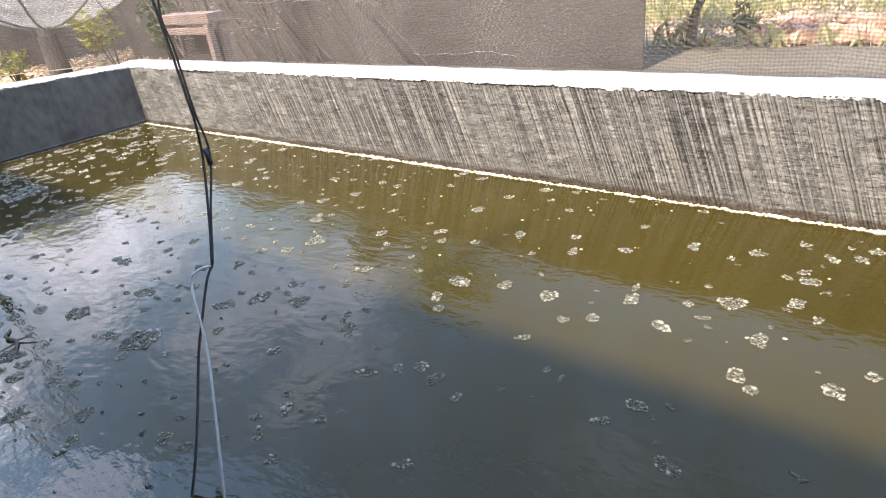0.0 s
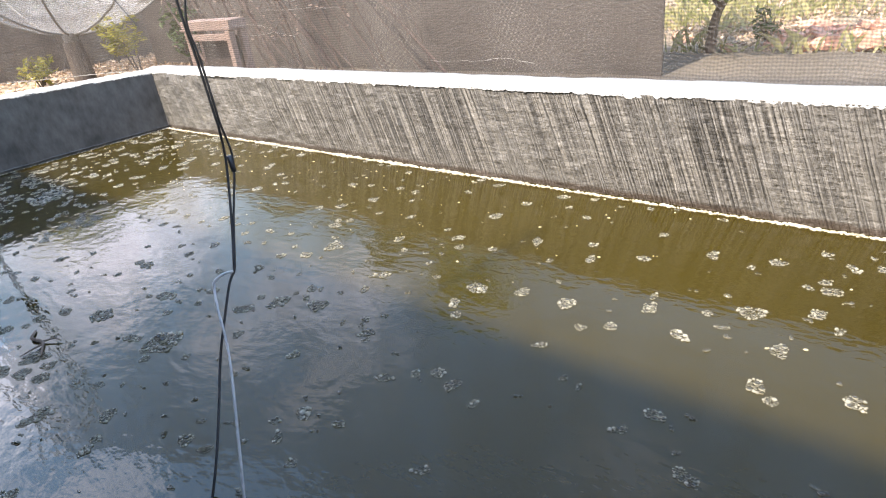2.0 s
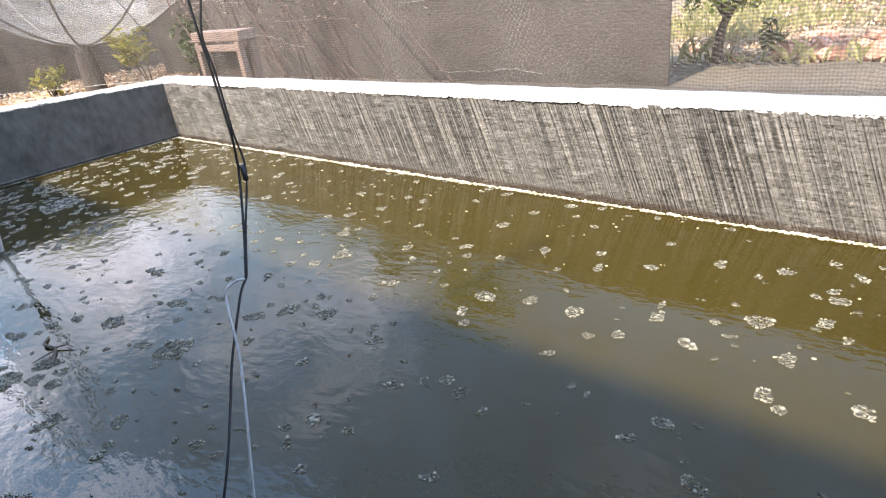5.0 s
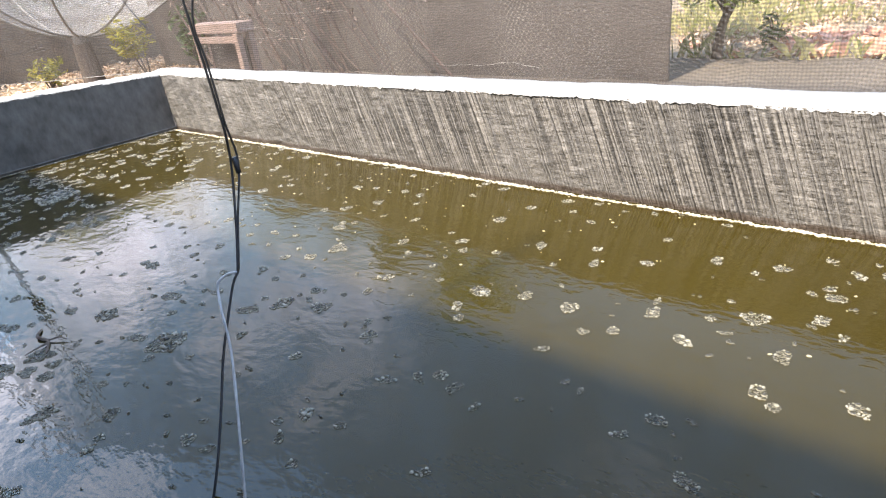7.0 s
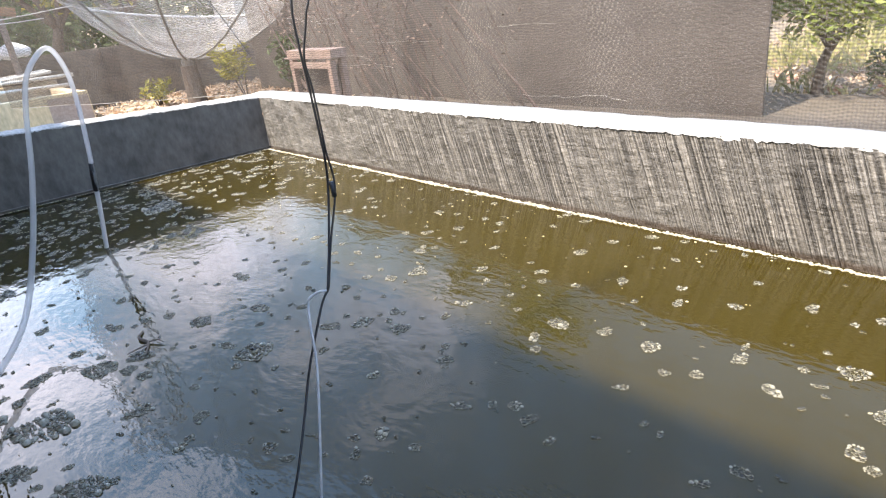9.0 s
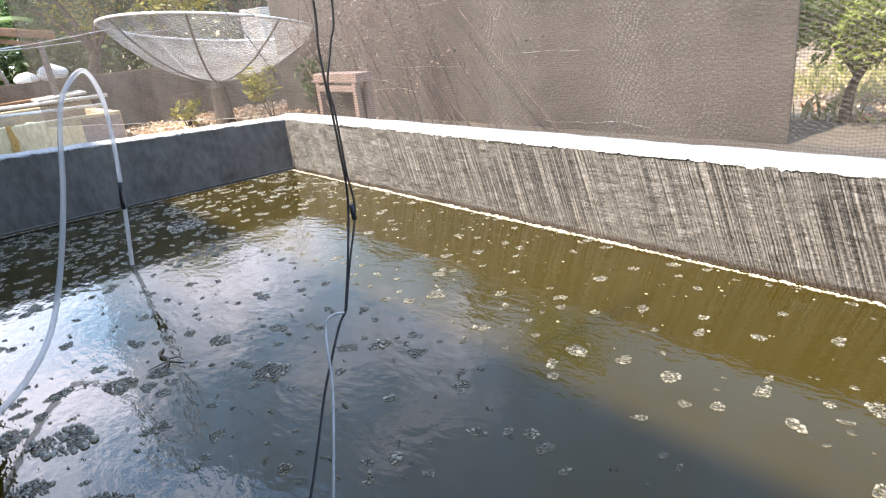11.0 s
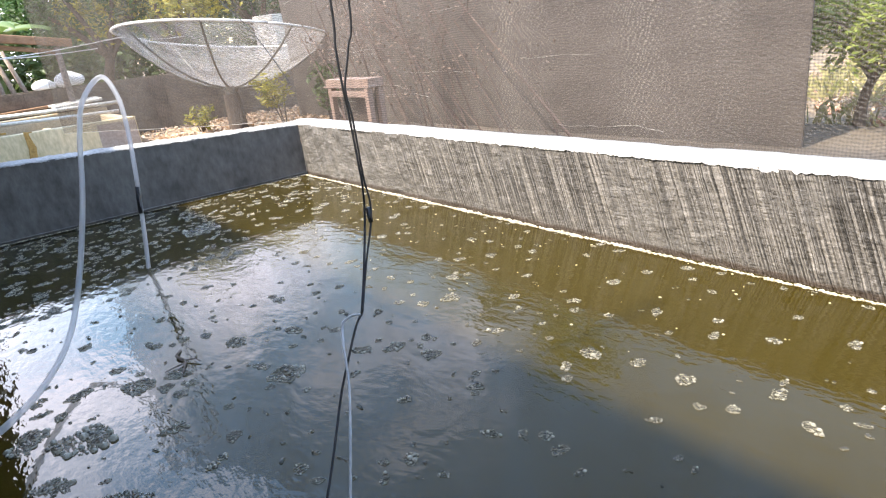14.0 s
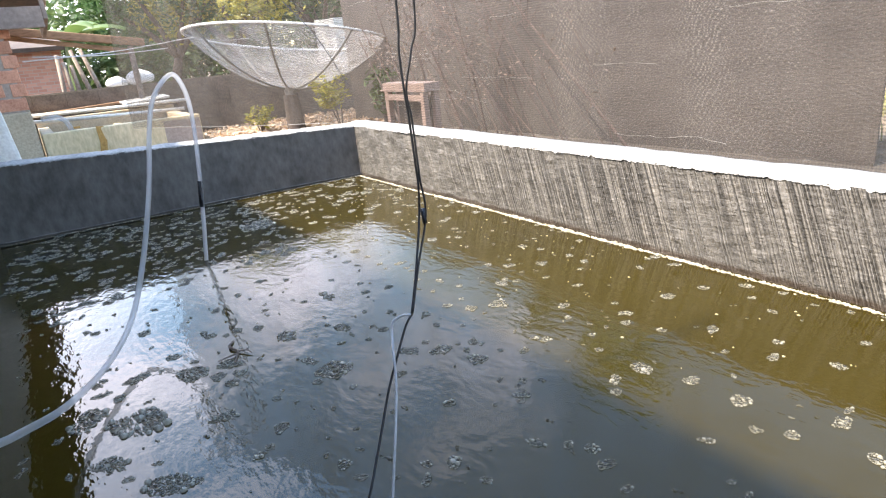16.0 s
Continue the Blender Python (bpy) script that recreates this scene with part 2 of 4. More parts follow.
def froth_mat(name, colour, clear, rough=0.12):
    """Bubble film: mostly clear, mirror-like at grazing angles, with a little milky body."""
    m, n, l, p = base_mat(name)
    nt = m.node_tree
    body, gloss, clr = n.new("ShaderNodeBsdfDiffuse"), n.new("ShaderNodeBsdfGlossy"), n.new("ShaderNodeBsdfTransparent")
    l.new(ramp(nt, tex(nt, 160, 3), [(0.35, tuple(v * 0.5 for v in colour)), (0.65, colour)]), body.inputs["Color"])
    clr.inputs["Color"].default_value = (0.46, 0.46, 0.42, 1)
    gloss.inputs["Roughness"].default_value = rough
    fr, a, b = n.new("ShaderNodeFresnel"), n.new("ShaderNodeMixShader"), n.new("ShaderNodeMixShader")
    fr.inputs["IOR"].default_value = 1.36
    a.inputs[0].default_value = 1 - clear
    l.new(clr.outputs[0], a.inputs[1])
    l.new(body.outputs[0], a.inputs[2])
    l.new(fr.outputs[0], b.inputs[0])
    l.new(a.outputs[0], b.inputs[1])
    l.new(gloss.outputs[0], b.inputs[2])
    l.new(b.outputs[0], n["Material Output"].inputs["Surface"])
    return m


def hose_mat():
    """Clear plastic gone milky: light passes through the wall of the hose."""
    m, n, l, p = base_mat("translucent grey plastic hose")
    nt = m.node_tree
    p.inputs["Roughness"].default_value = 0.28
    l.new(ramp(nt, tex(nt, 9, 4), [(0.3, (0.40, 0.40, 0.40)), (0.7, (0.56, 0.56, 0.55))]), p.inputs["Base Color"])
    thr, clr = n.new("ShaderNodeBsdfTranslucent"), n.new("ShaderNodeBsdfTransparent")
    thr.inputs["Color"].default_value, clr.inputs["Color"].default_value = (0.80, 0.80, 0.82, 1), (0.92, 0.93, 0.94, 1)
    a, b = n.new("ShaderNodeMixShader"), n.new("ShaderNodeMixShader")
    a.inputs[0].default_value, b.inputs[0].default_value = 0.5, 0.58
    l.new(p.outputs[0], a.inputs[1])
    l.new(thr.outputs[0], a.inputs[2])
    l.new(a.outputs[0], b.inputs[1])
    l.new(clr.outputs[0], b.inputs[2])
    l.new(b.outputs[0], n["Material Output"].inputs["Surface"])
    return m


M = {
    "combed": combed_mat(),
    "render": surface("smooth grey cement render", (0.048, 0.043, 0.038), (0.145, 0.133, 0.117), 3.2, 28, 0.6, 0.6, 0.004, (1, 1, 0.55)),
    "cap": surface("pale limewashed cement coping", (0.17, 0.165, 0.155), (0.38, 0.37, 0.35), 5, 70, 0.85, 0.6, 0.004),
    "water": water_mat(),
    "froth": froth_mat("clear froth bubbles", (0.45, 0.42, 0.33), 0.90, 0.05),
    "foam": froth_mat("milky foam rim", (0.47, 0.44, 0.35), 0.54, 0.08),
    "scum": surface("dried cream scum", (0.11, 0.095, 0.062), (0.40, 0.36, 0.275), 26, 110, 0.7, 0.6, 0.003),
    "speck": surface("cream scum specks", (0.16, 0.14, 0.08), (0.38, 0.335, 0.22), 40, 160, 0.5, 0.5, 0.002),
    "net": net_mat("single black shade netting", 0.46, (0.084, 0.074, 0.063), 0.010),
    "brown_screen": surface("mottled dark brown screen", (0.040, 0.033, 0.029), (0.085, 0.072, 0.063), 1.6, 26, 0.95, 0.6, 0.01, (1, 1, 2.5)),
    "cord": surface("pale seam cord", (0.24, 0.23, 0.21), (0.36, 0.35, 0.33), 8, 90),
    "black": surface("black rubber cable sheath", (0.012, 0.012, 0.013), (0.03, 0.03, 0.032), 9, 120, 0.45, 0.2, 0.001),
    "hose": hose_mat(),
    "tube": surface("thin grey plastic tube", (0.22, 0.22, 0.22), (0.36, 0.36, 0.355), 7, 80, 0.35, 0.1, 0.001),
    "soil": surface("dry sandy soil", (0.13, 0.10, 0.07), (0.27, 0.215, 0.155), 1.2, 30, 0.95, 0.8, 0.02),
    "shaded_earth": surface("earth coloured dark for shade", (0.060, 0.048, 0.036), (0.115, 0.093, 0.071), 1.5, 35, 0.9, 0.8, 0.012),
    "dry": leaf_mat("curled dry leaves", (0.09, 0.06, 0.045), (0.24, 0.17, 0.13), 0.2),
    "litter": leaf_mat("dry fallen leaves", (0.30, 0.19, 0.12), (0.62, 0.47, 0.33), 0.2),
    "brick": surface("orange red fired brick", (0.46, 0.20, 0.12), (0.66, 0.35, 0.23), 9, 70, 0.9, 0.6, 0.004, vary=0.3),
    "mortar": surface("grey brown mortar", (0.30, 0.235, 0.19), (0.44, 0.36, 0.29), 6, 60, 0.95, 0.7, 0.005),
    "plaster": surface("stained grey plaster", (0.37, 0.295, 0.20), (0.57, 0.475, 0.345), 2.2, 90, 0.9, 0.25, 0.003),
    "yellowed": surface("yellow stained cement", (0.48, 0.385, 0.21), (0.72, 0.60, 0.39), 3.2, 50, 0.85, 0.5, 0.003, (1, 1, 0.4)),
    "rust": surface("rusty brown streak", (0.30, 0.17, 0.05), (0.50, 0.31, 0.10), 8, 60, 0.9, 0.5, 0.003),
    "block": surface("grey brown concrete block", (0.10, 0.077, 0.058), (0.19, 0.150, 0.115), 4, 40, 0.95, 0.8, 0.006, vary=0.08),
    "white": surface("white painted plaster", (0.70, 0.66, 0.59), (0.84, 0.81, 0.75), 4, 60, 0.7, 0.3, 0.002),
    "pvc": surface("weathered white plastic pipe", (0.58, 0.53, 0.45), (0.78, 0.73, 0.65), 6, 60, 0.45, 0.2, 0.001),
    "wood": surface("weathered brown timber", (0.16, 0.085, 0.045), (0.36, 0.21, 0.12), 4, 40, 0.85, 0.6, 0.004, (1, 0.25, 1)),
    "redwood": surface("faded reddish timber", (0.23, 0.15, 0.115), (0.38, 0.27, 0.215), 5, 45, 0.85, 0.6, 0.004),
    "pale_wood": surface("pale barked pole", (0.17, 0.13, 0.105), (0.32, 0.26, 0.215), 5, 40, 0.9, 0.6, 0.004),
    "dark": surface("plain dark brown", (0.05, 0.035, 0.028), (0.10, 0.075, 0.06), 5, 50, 0.9, 0.4, 0.003),
    "eave": surface("grey weathered fascia", (0.17, 0.125, 0.10), (0.26, 0.20, 0.165), 3, 45, 0.85, 0.4, 0.003),
    "roof": surface("rusted corrugated sheet", (0.18, 0.12, 0.10), (0.32, 0.24, 0.20), 2, 40, 0.7, 0.4, 0.003, metal=0.3),
    "bark": surface("grey brown bark", (0.06, 0.045, 0.035), (0.15, 0.115, 0.09), 8, 40, 0.95, 0.9, 0.012, (1, 1, 0.3)),
    "twig": surface("dry reddish twig", (0.045, 0.03, 0.026), (0.12, 0.085, 0.07), 8, 60, 0.9, 0.5, 0.003),
    "green": leaf_mat("fresh green leaves", (0.045, 0.075, 0.022), (0.115, 0.155, 0.05)),
    "lime": leaf_mat("light green leaves", (0.13, 0.18, 0.03), (0.34, 0.38, 0.09), 0.45),
    "deep": leaf_mat("deep green leaves", (0.018, 0.05, 0.012), (0.06, 0.12, 0.025)),
    "yellow": leaf_mat("yellow green leaves", (0.16, 0.17, 0.02), (0.42, 0.36, 0.05), 0.4),
    "banana": leaf_mat("banana leaf", (0.07, 0.115, 0.028), (0.12, 0.175, 0.05), 0.35),
    "grass": leaf_mat("dry grass blades", (0.16, 0.17, 0.05), (0.48, 0.42, 0.22), 0.3),
    "rubble": surface("broken red brick rubble", (0.36, 0.17, 0.11), (0.58, 0.33, 0.24), 6, 40, 0.95, 0.7, 0.006, vary=0.25),
    "mesh": net_mat("pale dish mesh", 0.46, (0.30, 0.29, 0.275), 0.012),
    "rim": surface("white enamelled metal rim", (0.60, 0.59, 0.56), (0.78, 0.77, 0.74), 6, 60, 0.45, 0.2, 0.001, metal=0.2),
    "rib": surface("dull grey metal rib", (0.14, 0.13, 0.12), (0.24, 0.23, 0.21), 6, 60, 0.6, 0.2, 0.001, metal=0.4),
    "sack": surface("white woven sack", (0.58, 0.56, 0.53), (0.78, 0.76, 0.73), 6, 90, 0.85, 0.5, 0.003),
    "wire": surface("pale weathered wire", (0.40, 0.38, 0.36), (0.6, 0.58, 0.55), 6, 60, 0.5),
}
FAR_BRICK, nn, ll, pp = base_mat("far brick wall")
bt = nn.new("ShaderNodeTexBrick")
bt.inputs["Color1"].default_value, bt.inputs["Color2"].default_value, bt.inputs["Mortar"].default_value = (0.36, 0.17, 0.12, 1), (0.46, 0.25, 0.18, 1), (0.34, 0.28, 0.24, 1)
bt.inputs["Scale"].default_value, bt.inputs["Mortar Size"].default_value = 5.5, 0.025
bt.inputs["Brick Width"].default_value, bt.inputs["Row Height"].default_value = 0.8, 0.32
bco, bsep, bcom = nn.new("ShaderNodeTexCoord"), nn.new("ShaderNodeSeparateXYZ"), nn.new("ShaderNodeCombineXYZ")
ll.new(bco.outputs["Object"], bsep.inputs[0])
ll.new(bsep.outputs["Y"], bcom.inputs["X"])
ll.new(bsep.outputs["Z"], bcom.inputs["Y"])
ll.new(bcom.outputs[0], bt.inputs["Vector"])
ll.new(bt.outputs["Color"], pp.inputs["Base Color"])
ll.new(bump(FAR_BRICK.node_tree, bt.outputs["Fac"], -0.8, 0.01), pp.inputs["Normal"])
pp.inputs["Roughness"].default_value = 0.95
M["far_brick"] = FAR_BRICK


# ---- mesh helpers ----
def finish(bm, name, material, smooth=False):
    me = bpy.data.meshes.new(name)
    bm.to_mesh(me)
    bm.free()
    me.materials.append(material)
    if smooth:
        for f in me.polygons:
            f.use_smooth = True
    return me


def part(name, bm, material, parent=None, label="", smooth=False):
    ob = new(name, finish(bm, name, material, smooth))
    if parent:
        ob.parent = parent
    if label:
        ob["label"] = label
    return ob


def thing(name, label, category, kind="", group="", at=(0, 0, 0)):
    ob = new(name)
    ob.location = at
    return tagged(ob, label, category, group, kind)


def box(size, at=(0, 0, 0), bevel=0.0, rot=None, bm=None):
    bm = bm or bmesh.new()
    m = Matrix.Translation(at) @ (rot or Matrix.Identity(4)) @ Matrix.Diagonal((*size, 1))
    vs = bmesh.ops.create_cube(bm, size=1.0, matrix=m)["verts"]
    if bevel:
        es = list({e for v in vs for e in v.link_edges})
        bmesh.ops.bevel(bm, geom=es, offset=bevel, segments=2, affect="EDGES", profile=0.6)
    return bm


def rough_up(bm, amount, scale, seed=0.0, cuts=0):
    if cuts:
        bmesh.ops.subdivide_edges(bm, edges=bm.edges[:], cuts=cuts, use_grid_fill=True)
    for v in bm.verts:
        v.co += noise.noise_vector(v.co * scale + Vector((seed, seed, seed))) * amount
    return bm


def tube(points, radii, sides=8, bm=None, smooth_steps=0):
    """A round bar through the points, with a radius at each."""
    bm = bm or bmesh.new()
    pts = [Vector(p) for p in points]
    if not hasattr(radii, "__len__"):
        radii = [radii] * len(pts)
    if smooth_steps:
        fine, fr = [], []
        for i in range(len(pts) - 1):
            p0, p1, p2, p3 = pts[max(i - 1, 0)], pts[i], pts[i + 1], pts[min(i + 2, len(pts) - 1)]
            for k in range(smooth_steps):
                t = k / smooth_steps
                fine.append(0.5 * (2 * p1 + (p2 - p0) * t + (2 * p0 - 5 * p1 + 4 * p2 - p3) * t * t + (3 * p1 - p0 - 3 * p2 + p3) * t ** 3))
                fr.append(radii[i] * (1 - t) + radii[i + 1] * t)
        pts, radii = fine + [pts[-1]], fr + [radii[-1]]
    rings, side = [], None
    for i, p in enumerate(pts):
        d = (pts[min(i + 1, len(pts) - 1)] - pts[max(i - 1, 0)]).normalized()
        if side is None:
            side = d.orthogonal().normalized()
        side = (side - d * side.dot(d)).normalized()
        up = d.cross(side)
        rings.append([bm.verts.new(p + (side * math.cos(a) + up * math.sin(a)) * radii[i]) for a in (2 * math.pi * k / sides for k in range(sides))])
    for a, b in zip(rings, rings[1:]):
        for k in range(sides):
            bm.faces.new((a[k], a[(k + 1) % sides], b[(k + 1) % sides], b[k]))
    bm.faces.new(rings[0][::-1])
    bm.faces.new(rings[-1])
    return bm


def leaves(rng, centres, count, size, flat=0.0):
    """Many small folded leaves round the centres (x, y, z, spread)."""
    vs, fs = [], []
    for i in range(count):
        cx, cy, cz, sp = centres[rng.randrange(len(centres))]
        d = Vector([max(-1.5, min(1.5, rng.gauss(0, g))) for g in (1, 1, 0.8)])
        c = Vector((cx, cy, cz)) + d * sp * 0.5
        if flat:
            c.z = cz + rng.random() * sp * flat
        a = Vector((rng.gauss(0, 1), rng.gauss(0, 1), rng.gauss(-0.2, 0.6))).normalized()
        b = a.cross(Vector((rng.gauss(0, 1), rng.gauss(0, 1), rng.gauss(0, 1)))).normalized()
        s = size * rng.uniform(0.6, 1.3)
        k = len(vs)
        up = a.cross(b) * s * 0.18
        vs += [c - a * s, c + b * s * 0.42 + up, c + a * s, c - b * s * 0.42 + up, c]
        fs += [(k, k + 1, k + 4), (k + 1, k + 2, k + 4), (k + 2, k + 3, k + 4), (k + 3, k, k + 4)]
    return vs, fs


def mesh_part(name, vs, fs, material, parent=None, label="", smooth=False):
    me = bpy.data.meshes.new(name)
    me.from_pydata([tuple(v) for v in vs], [], fs)
    me.materials.append(material)
    if smooth:
        for f in me.polygons:
            f.use_smooth = True
    ob = new(name, me)
    if parent:
        ob.parent = parent
    if label:
        ob["label"] = label
    return ob


def grid_sheet(nx, nz, fn):
    vs = [fn(i / nx, j / nz) for j in range(nz + 1) for i in range(nx + 1)]
    fs = [(j * (nx + 1) + i, j * (nx + 1) + i + 1, (j + 1) * (nx + 1) + i + 1, (j + 1) * (nx + 1) + i) for j in range(nz) for i in range(nx)]
    return vs, fs


# ---- the ground ----
GZ = -0.20


def ground_height(x, y):
    d = max(abs(x - 1.5) - 5, abs(y) - 4, 0)
    return GZ + 0.03 * noise.noise(Vector((x * 0.9, y * 0.9, 0))) * min(1, 0.3 + d)


xs = sorted(set([-900, -300, -120, -60, -30, -20] + [round(-14 + 0.25 * i, 2) for i in range(105)] + [16, 20, 30, 60, 120, 300, 900]))
ys = sorted(set([-900, -300, -120, -60, -30, -16] + [round(-8 + 0.25 * i, 2) for i in range(97)] + [20, 30, 60, 120, 300, 900]))
gv = [(x, y, ground_height(x, y)) for y in ys for x in xs]
gf = [(j * len(xs) + i, j * len(xs) + i + 1, (j + 1) * len(xs) + i + 1, (j + 1) * len(xs) + i) for j in range(len(ys) - 1) for i in range(len(xs) - 1)]
tagged(mesh_part("ground", gv, gf, M["soil"], smooth=True), "dry sandy soil of the yard and garden", "ground", kind="structure")

# this strip's dark colour puts the shade of net and wall into the earth
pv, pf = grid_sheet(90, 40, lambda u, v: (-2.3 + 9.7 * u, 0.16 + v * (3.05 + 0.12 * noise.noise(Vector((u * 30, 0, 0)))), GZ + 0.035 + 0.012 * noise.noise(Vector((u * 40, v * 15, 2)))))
tagged(mesh_part("path", pv, pf, M["shaded_earth"], smooth=True), "strip of earth beside the pond coloured dark for shade", "path", kind="structure")

# ---- the pond ----
TOP, LEN, NEAR = 0.33, 6.4, -2.02
SKEW, RISE = 0.07, 0.04


def left_x(y):
    return SKEW * y


def wall_shell(name, inner, outer, z0, z_in, steps, zsteps, relief, material, parent):
    """One wall: a ragged inner face, an outer face and ends, closed below the coping."""
    vs, fs = [], []
    rows = []
    for j in range(zsteps + 1):
        row = []
        for i in range(steps + 1):
            u = i / steps
            p = Vector(inner(u))
            z = z0 + (z_in(u) - z0) * j / zsteps
            d = relief(u, z)
            n_ = (Vector(outer(u)) - p).normalized()
            q = p - n_ * d
            row.append(len(vs))
            vs.append((q.x, q.y, z))
        rows.append(row)
    back = []
    for z_pick in (0, 1):
        row = []
        for i in range(steps + 1):
            u = i / steps
            q = outer(u)
            row.append(len(vs))
            vs.append((q[0], q[1], z_in(u) if z_pick else z0))
        back.append(row)
    for a, b in zip(rows, rows[1:]):
        fs += [(a[i], a[i + 1], b[i + 1], b[i]) for i in range(steps)]
    fs += [(rows[-1][i], rows[-1][i + 1], back[1][i + 1], back[1][i]) for i in range(steps)]
    fs += [(back[0][i + 1], back[0][i], back[1][i], back[1][i + 1]) for i in range(steps)]
    fs.append([r[0] for r in rows[::-1]] + [back[0][0], back[1][0]][::1])
    fs.append([r[-1] for r in rows] + [back[1][-1], back[0][-1]])
    return mesh_part(name, vs, fs, material, parent)


def comb_relief(u, z):
    x = u * LEN
    k = min(1.0, max(0.08, (x - 0.75 + 0.5 * noise.noise(Vector((x * 2.2, z * 4, 9)))) / 0.9))
    s = x + 0.34 * z
    groove = noise.noise(Vector((s * 95, z * 2.4, 3.1))) * 0.7
    lump = noise.noise(Vector((x * 9, z * 14, 1.7)))
    return 0.0042 * k * groove + 0.004 * max(0.0, noise.noise(Vector((x * 17, z * 26, 6.6))) - 0.15) * 2 + 0.007 * lump * (1.15 - k) + 0.0025 * noise.noise(Vector((x * 30, z * 45, 4.4))) * (1.2 - 0.8 * k) + 0.004 * noise.noise(Vector((x * 1.6, z * 2, 0)))


def plain_relief(u, z):
    return 0.005 * noise.noise(Vector((u * 14, z * 6, 5.0)))


def edge_wave(u, seed, amp=0.006):
    return amp * noise.noise(Vector((u * 26, seed, 0))) + amp * 0.6 * noise.noise(Vector((u * 90, seed, 4)))


wall_shell("wall_north", lambda u: (u * LEN, 0.0, 0), lambda u: (u * LEN, 0.175, 0), -0.6, lambda u: TOP - 0.003, 2200, 40, comb_relief, M["combed"], None)
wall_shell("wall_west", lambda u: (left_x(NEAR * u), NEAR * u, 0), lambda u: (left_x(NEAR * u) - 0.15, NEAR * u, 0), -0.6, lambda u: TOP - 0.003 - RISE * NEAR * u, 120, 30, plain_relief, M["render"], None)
wall_shell("wall_south", lambda u: (-0.3 + u * (LEN + 0.3), NEAR, 0), lambda u: (-0.3 + u * (LEN + 0.3), NEAR - 0.15, 0), -0.6, lambda u: 0.40, 80, 12, plain_relief, M["render"], None)
wall_shell("wall_east", lambda u: (LEN, NEAR * (1 - u), 0), lambda u: (LEN + 0.15, NEAR * (1 - u), 0), -0.6, lambda u: TOP, 40, 12, plain_relief, M["render"], None)
for nm, lab in (("wall_north", "grey cement pond wall combed with slanting grooves"), ("wall_west", "smooth dark grey cement pond wall in shade"), ("wall_south", "grey cement pond wall beside the path"), ("wall_east", "grey cement end wall of the pond")):
    tagged(bpy.data.objects[nm], lab, "pond wall", kind="structure")


def coping(name, along, across, height, width, steps, seed):
    """A ragged, slightly crowned strip of coping on a wall; its inner lip is chipped."""
    vs, fs = [], []
    for i in range(steps + 1):
        u = i / steps
        p, a, h = Vector(along(u)), Vector(across(u)).normalized(), height(u)
        chip = 0.001 + edge_wave(u, seed, 0.004)
        drop = 0.009 + 0.005 * noise.noise(Vector((u * 34, seed, 8))) + 0.006 * noise.noise(Vector((u * 170, seed, 2))) + 0.006 * noise.noise(Vector((u * 520, seed, 5)))
        prof = ((-chip - 0.002, h - drop), (-chip - 0.001, h - 0.003), (-chip + 0.008, h + edge_wave(u, seed + 3, 0.004)), (width * 0.5, h + 0.010 + edge_wave(u, seed + 5, 0.005)), (width, h + edge_wave(u, seed + 7, 0.004)), (width + 0.004, h - 0.03))
        for d, z in prof:
            q = p + a * d
            vs.append((q.x, q.y, z))
    k = 6
    for i in range(steps):
        fs += [(i * k + j, (i + 1) * k + j, (i + 1) * k + j + 1, i * k + j + 1) for j in range(k - 1)]
    ob = mesh_part(name, vs, fs, M["cap"], smooth=True)
    return ob


tagged(coping("trim_north", lambda u: (-0.15 + u * (LEN + 0.3), 0, 0), lambda u: (0, 1, 0), lambda u: TOP, 0.175, 1600, 1.0), "pale rough cement coping on the combed wall", "coping", kind="structure")
tagged(coping("trim_west", lambda u: (left_x(NEAR * u), NEAR * u, 0), lambda u: (-1, 0, 0), lambda u: TOP - RISE * NEAR * u, 0.15, 300, 4.0), "pale rough cement coping on the dark wall", "coping", kind="structure")
tagged(coping("trim_south", lambda u: (LEN - u * LEN, NEAR, 0), lambda u: (0, -1, 0), lambda u: 0.41, 0.15, 300, 6.0), "pale cement coping of the near wall", "coping", kind="structure")

# narrow cement lip left along the foot of the dark wall
bm = tube([(left_x(y) + 0.004 + 0.004 * noise.noise(Vector((y * 9, 1, 0))), y, 0.014 + 0.003 * noise.noise(Vector((y * 7, 4, 0)))) for y in (NEAR * i / 60 for i in range(61))], [0.0035 + 0.003 * abs(noise.noise(Vector((i * 0.7, 2, 0)))) for i in range(61)], 8)
tagged(part("trim_foot", bm, M["render"], None, "", True), "narrow grey cement lip at the foot of the dark wall", "lip", kind="structure")

# water, with the slightest swell
wv, wf = grid_sheet(120, 60, lambda u, v: (-0.25 + u * (LEN + 0.3), NEAR - 0.01 + v * (0.04 - NEAR), 0.0))
tagged(mesh_part("water", wv, wf, M["water"], smooth=True), "murky olive green pond water with froth", "water", kind="structure")

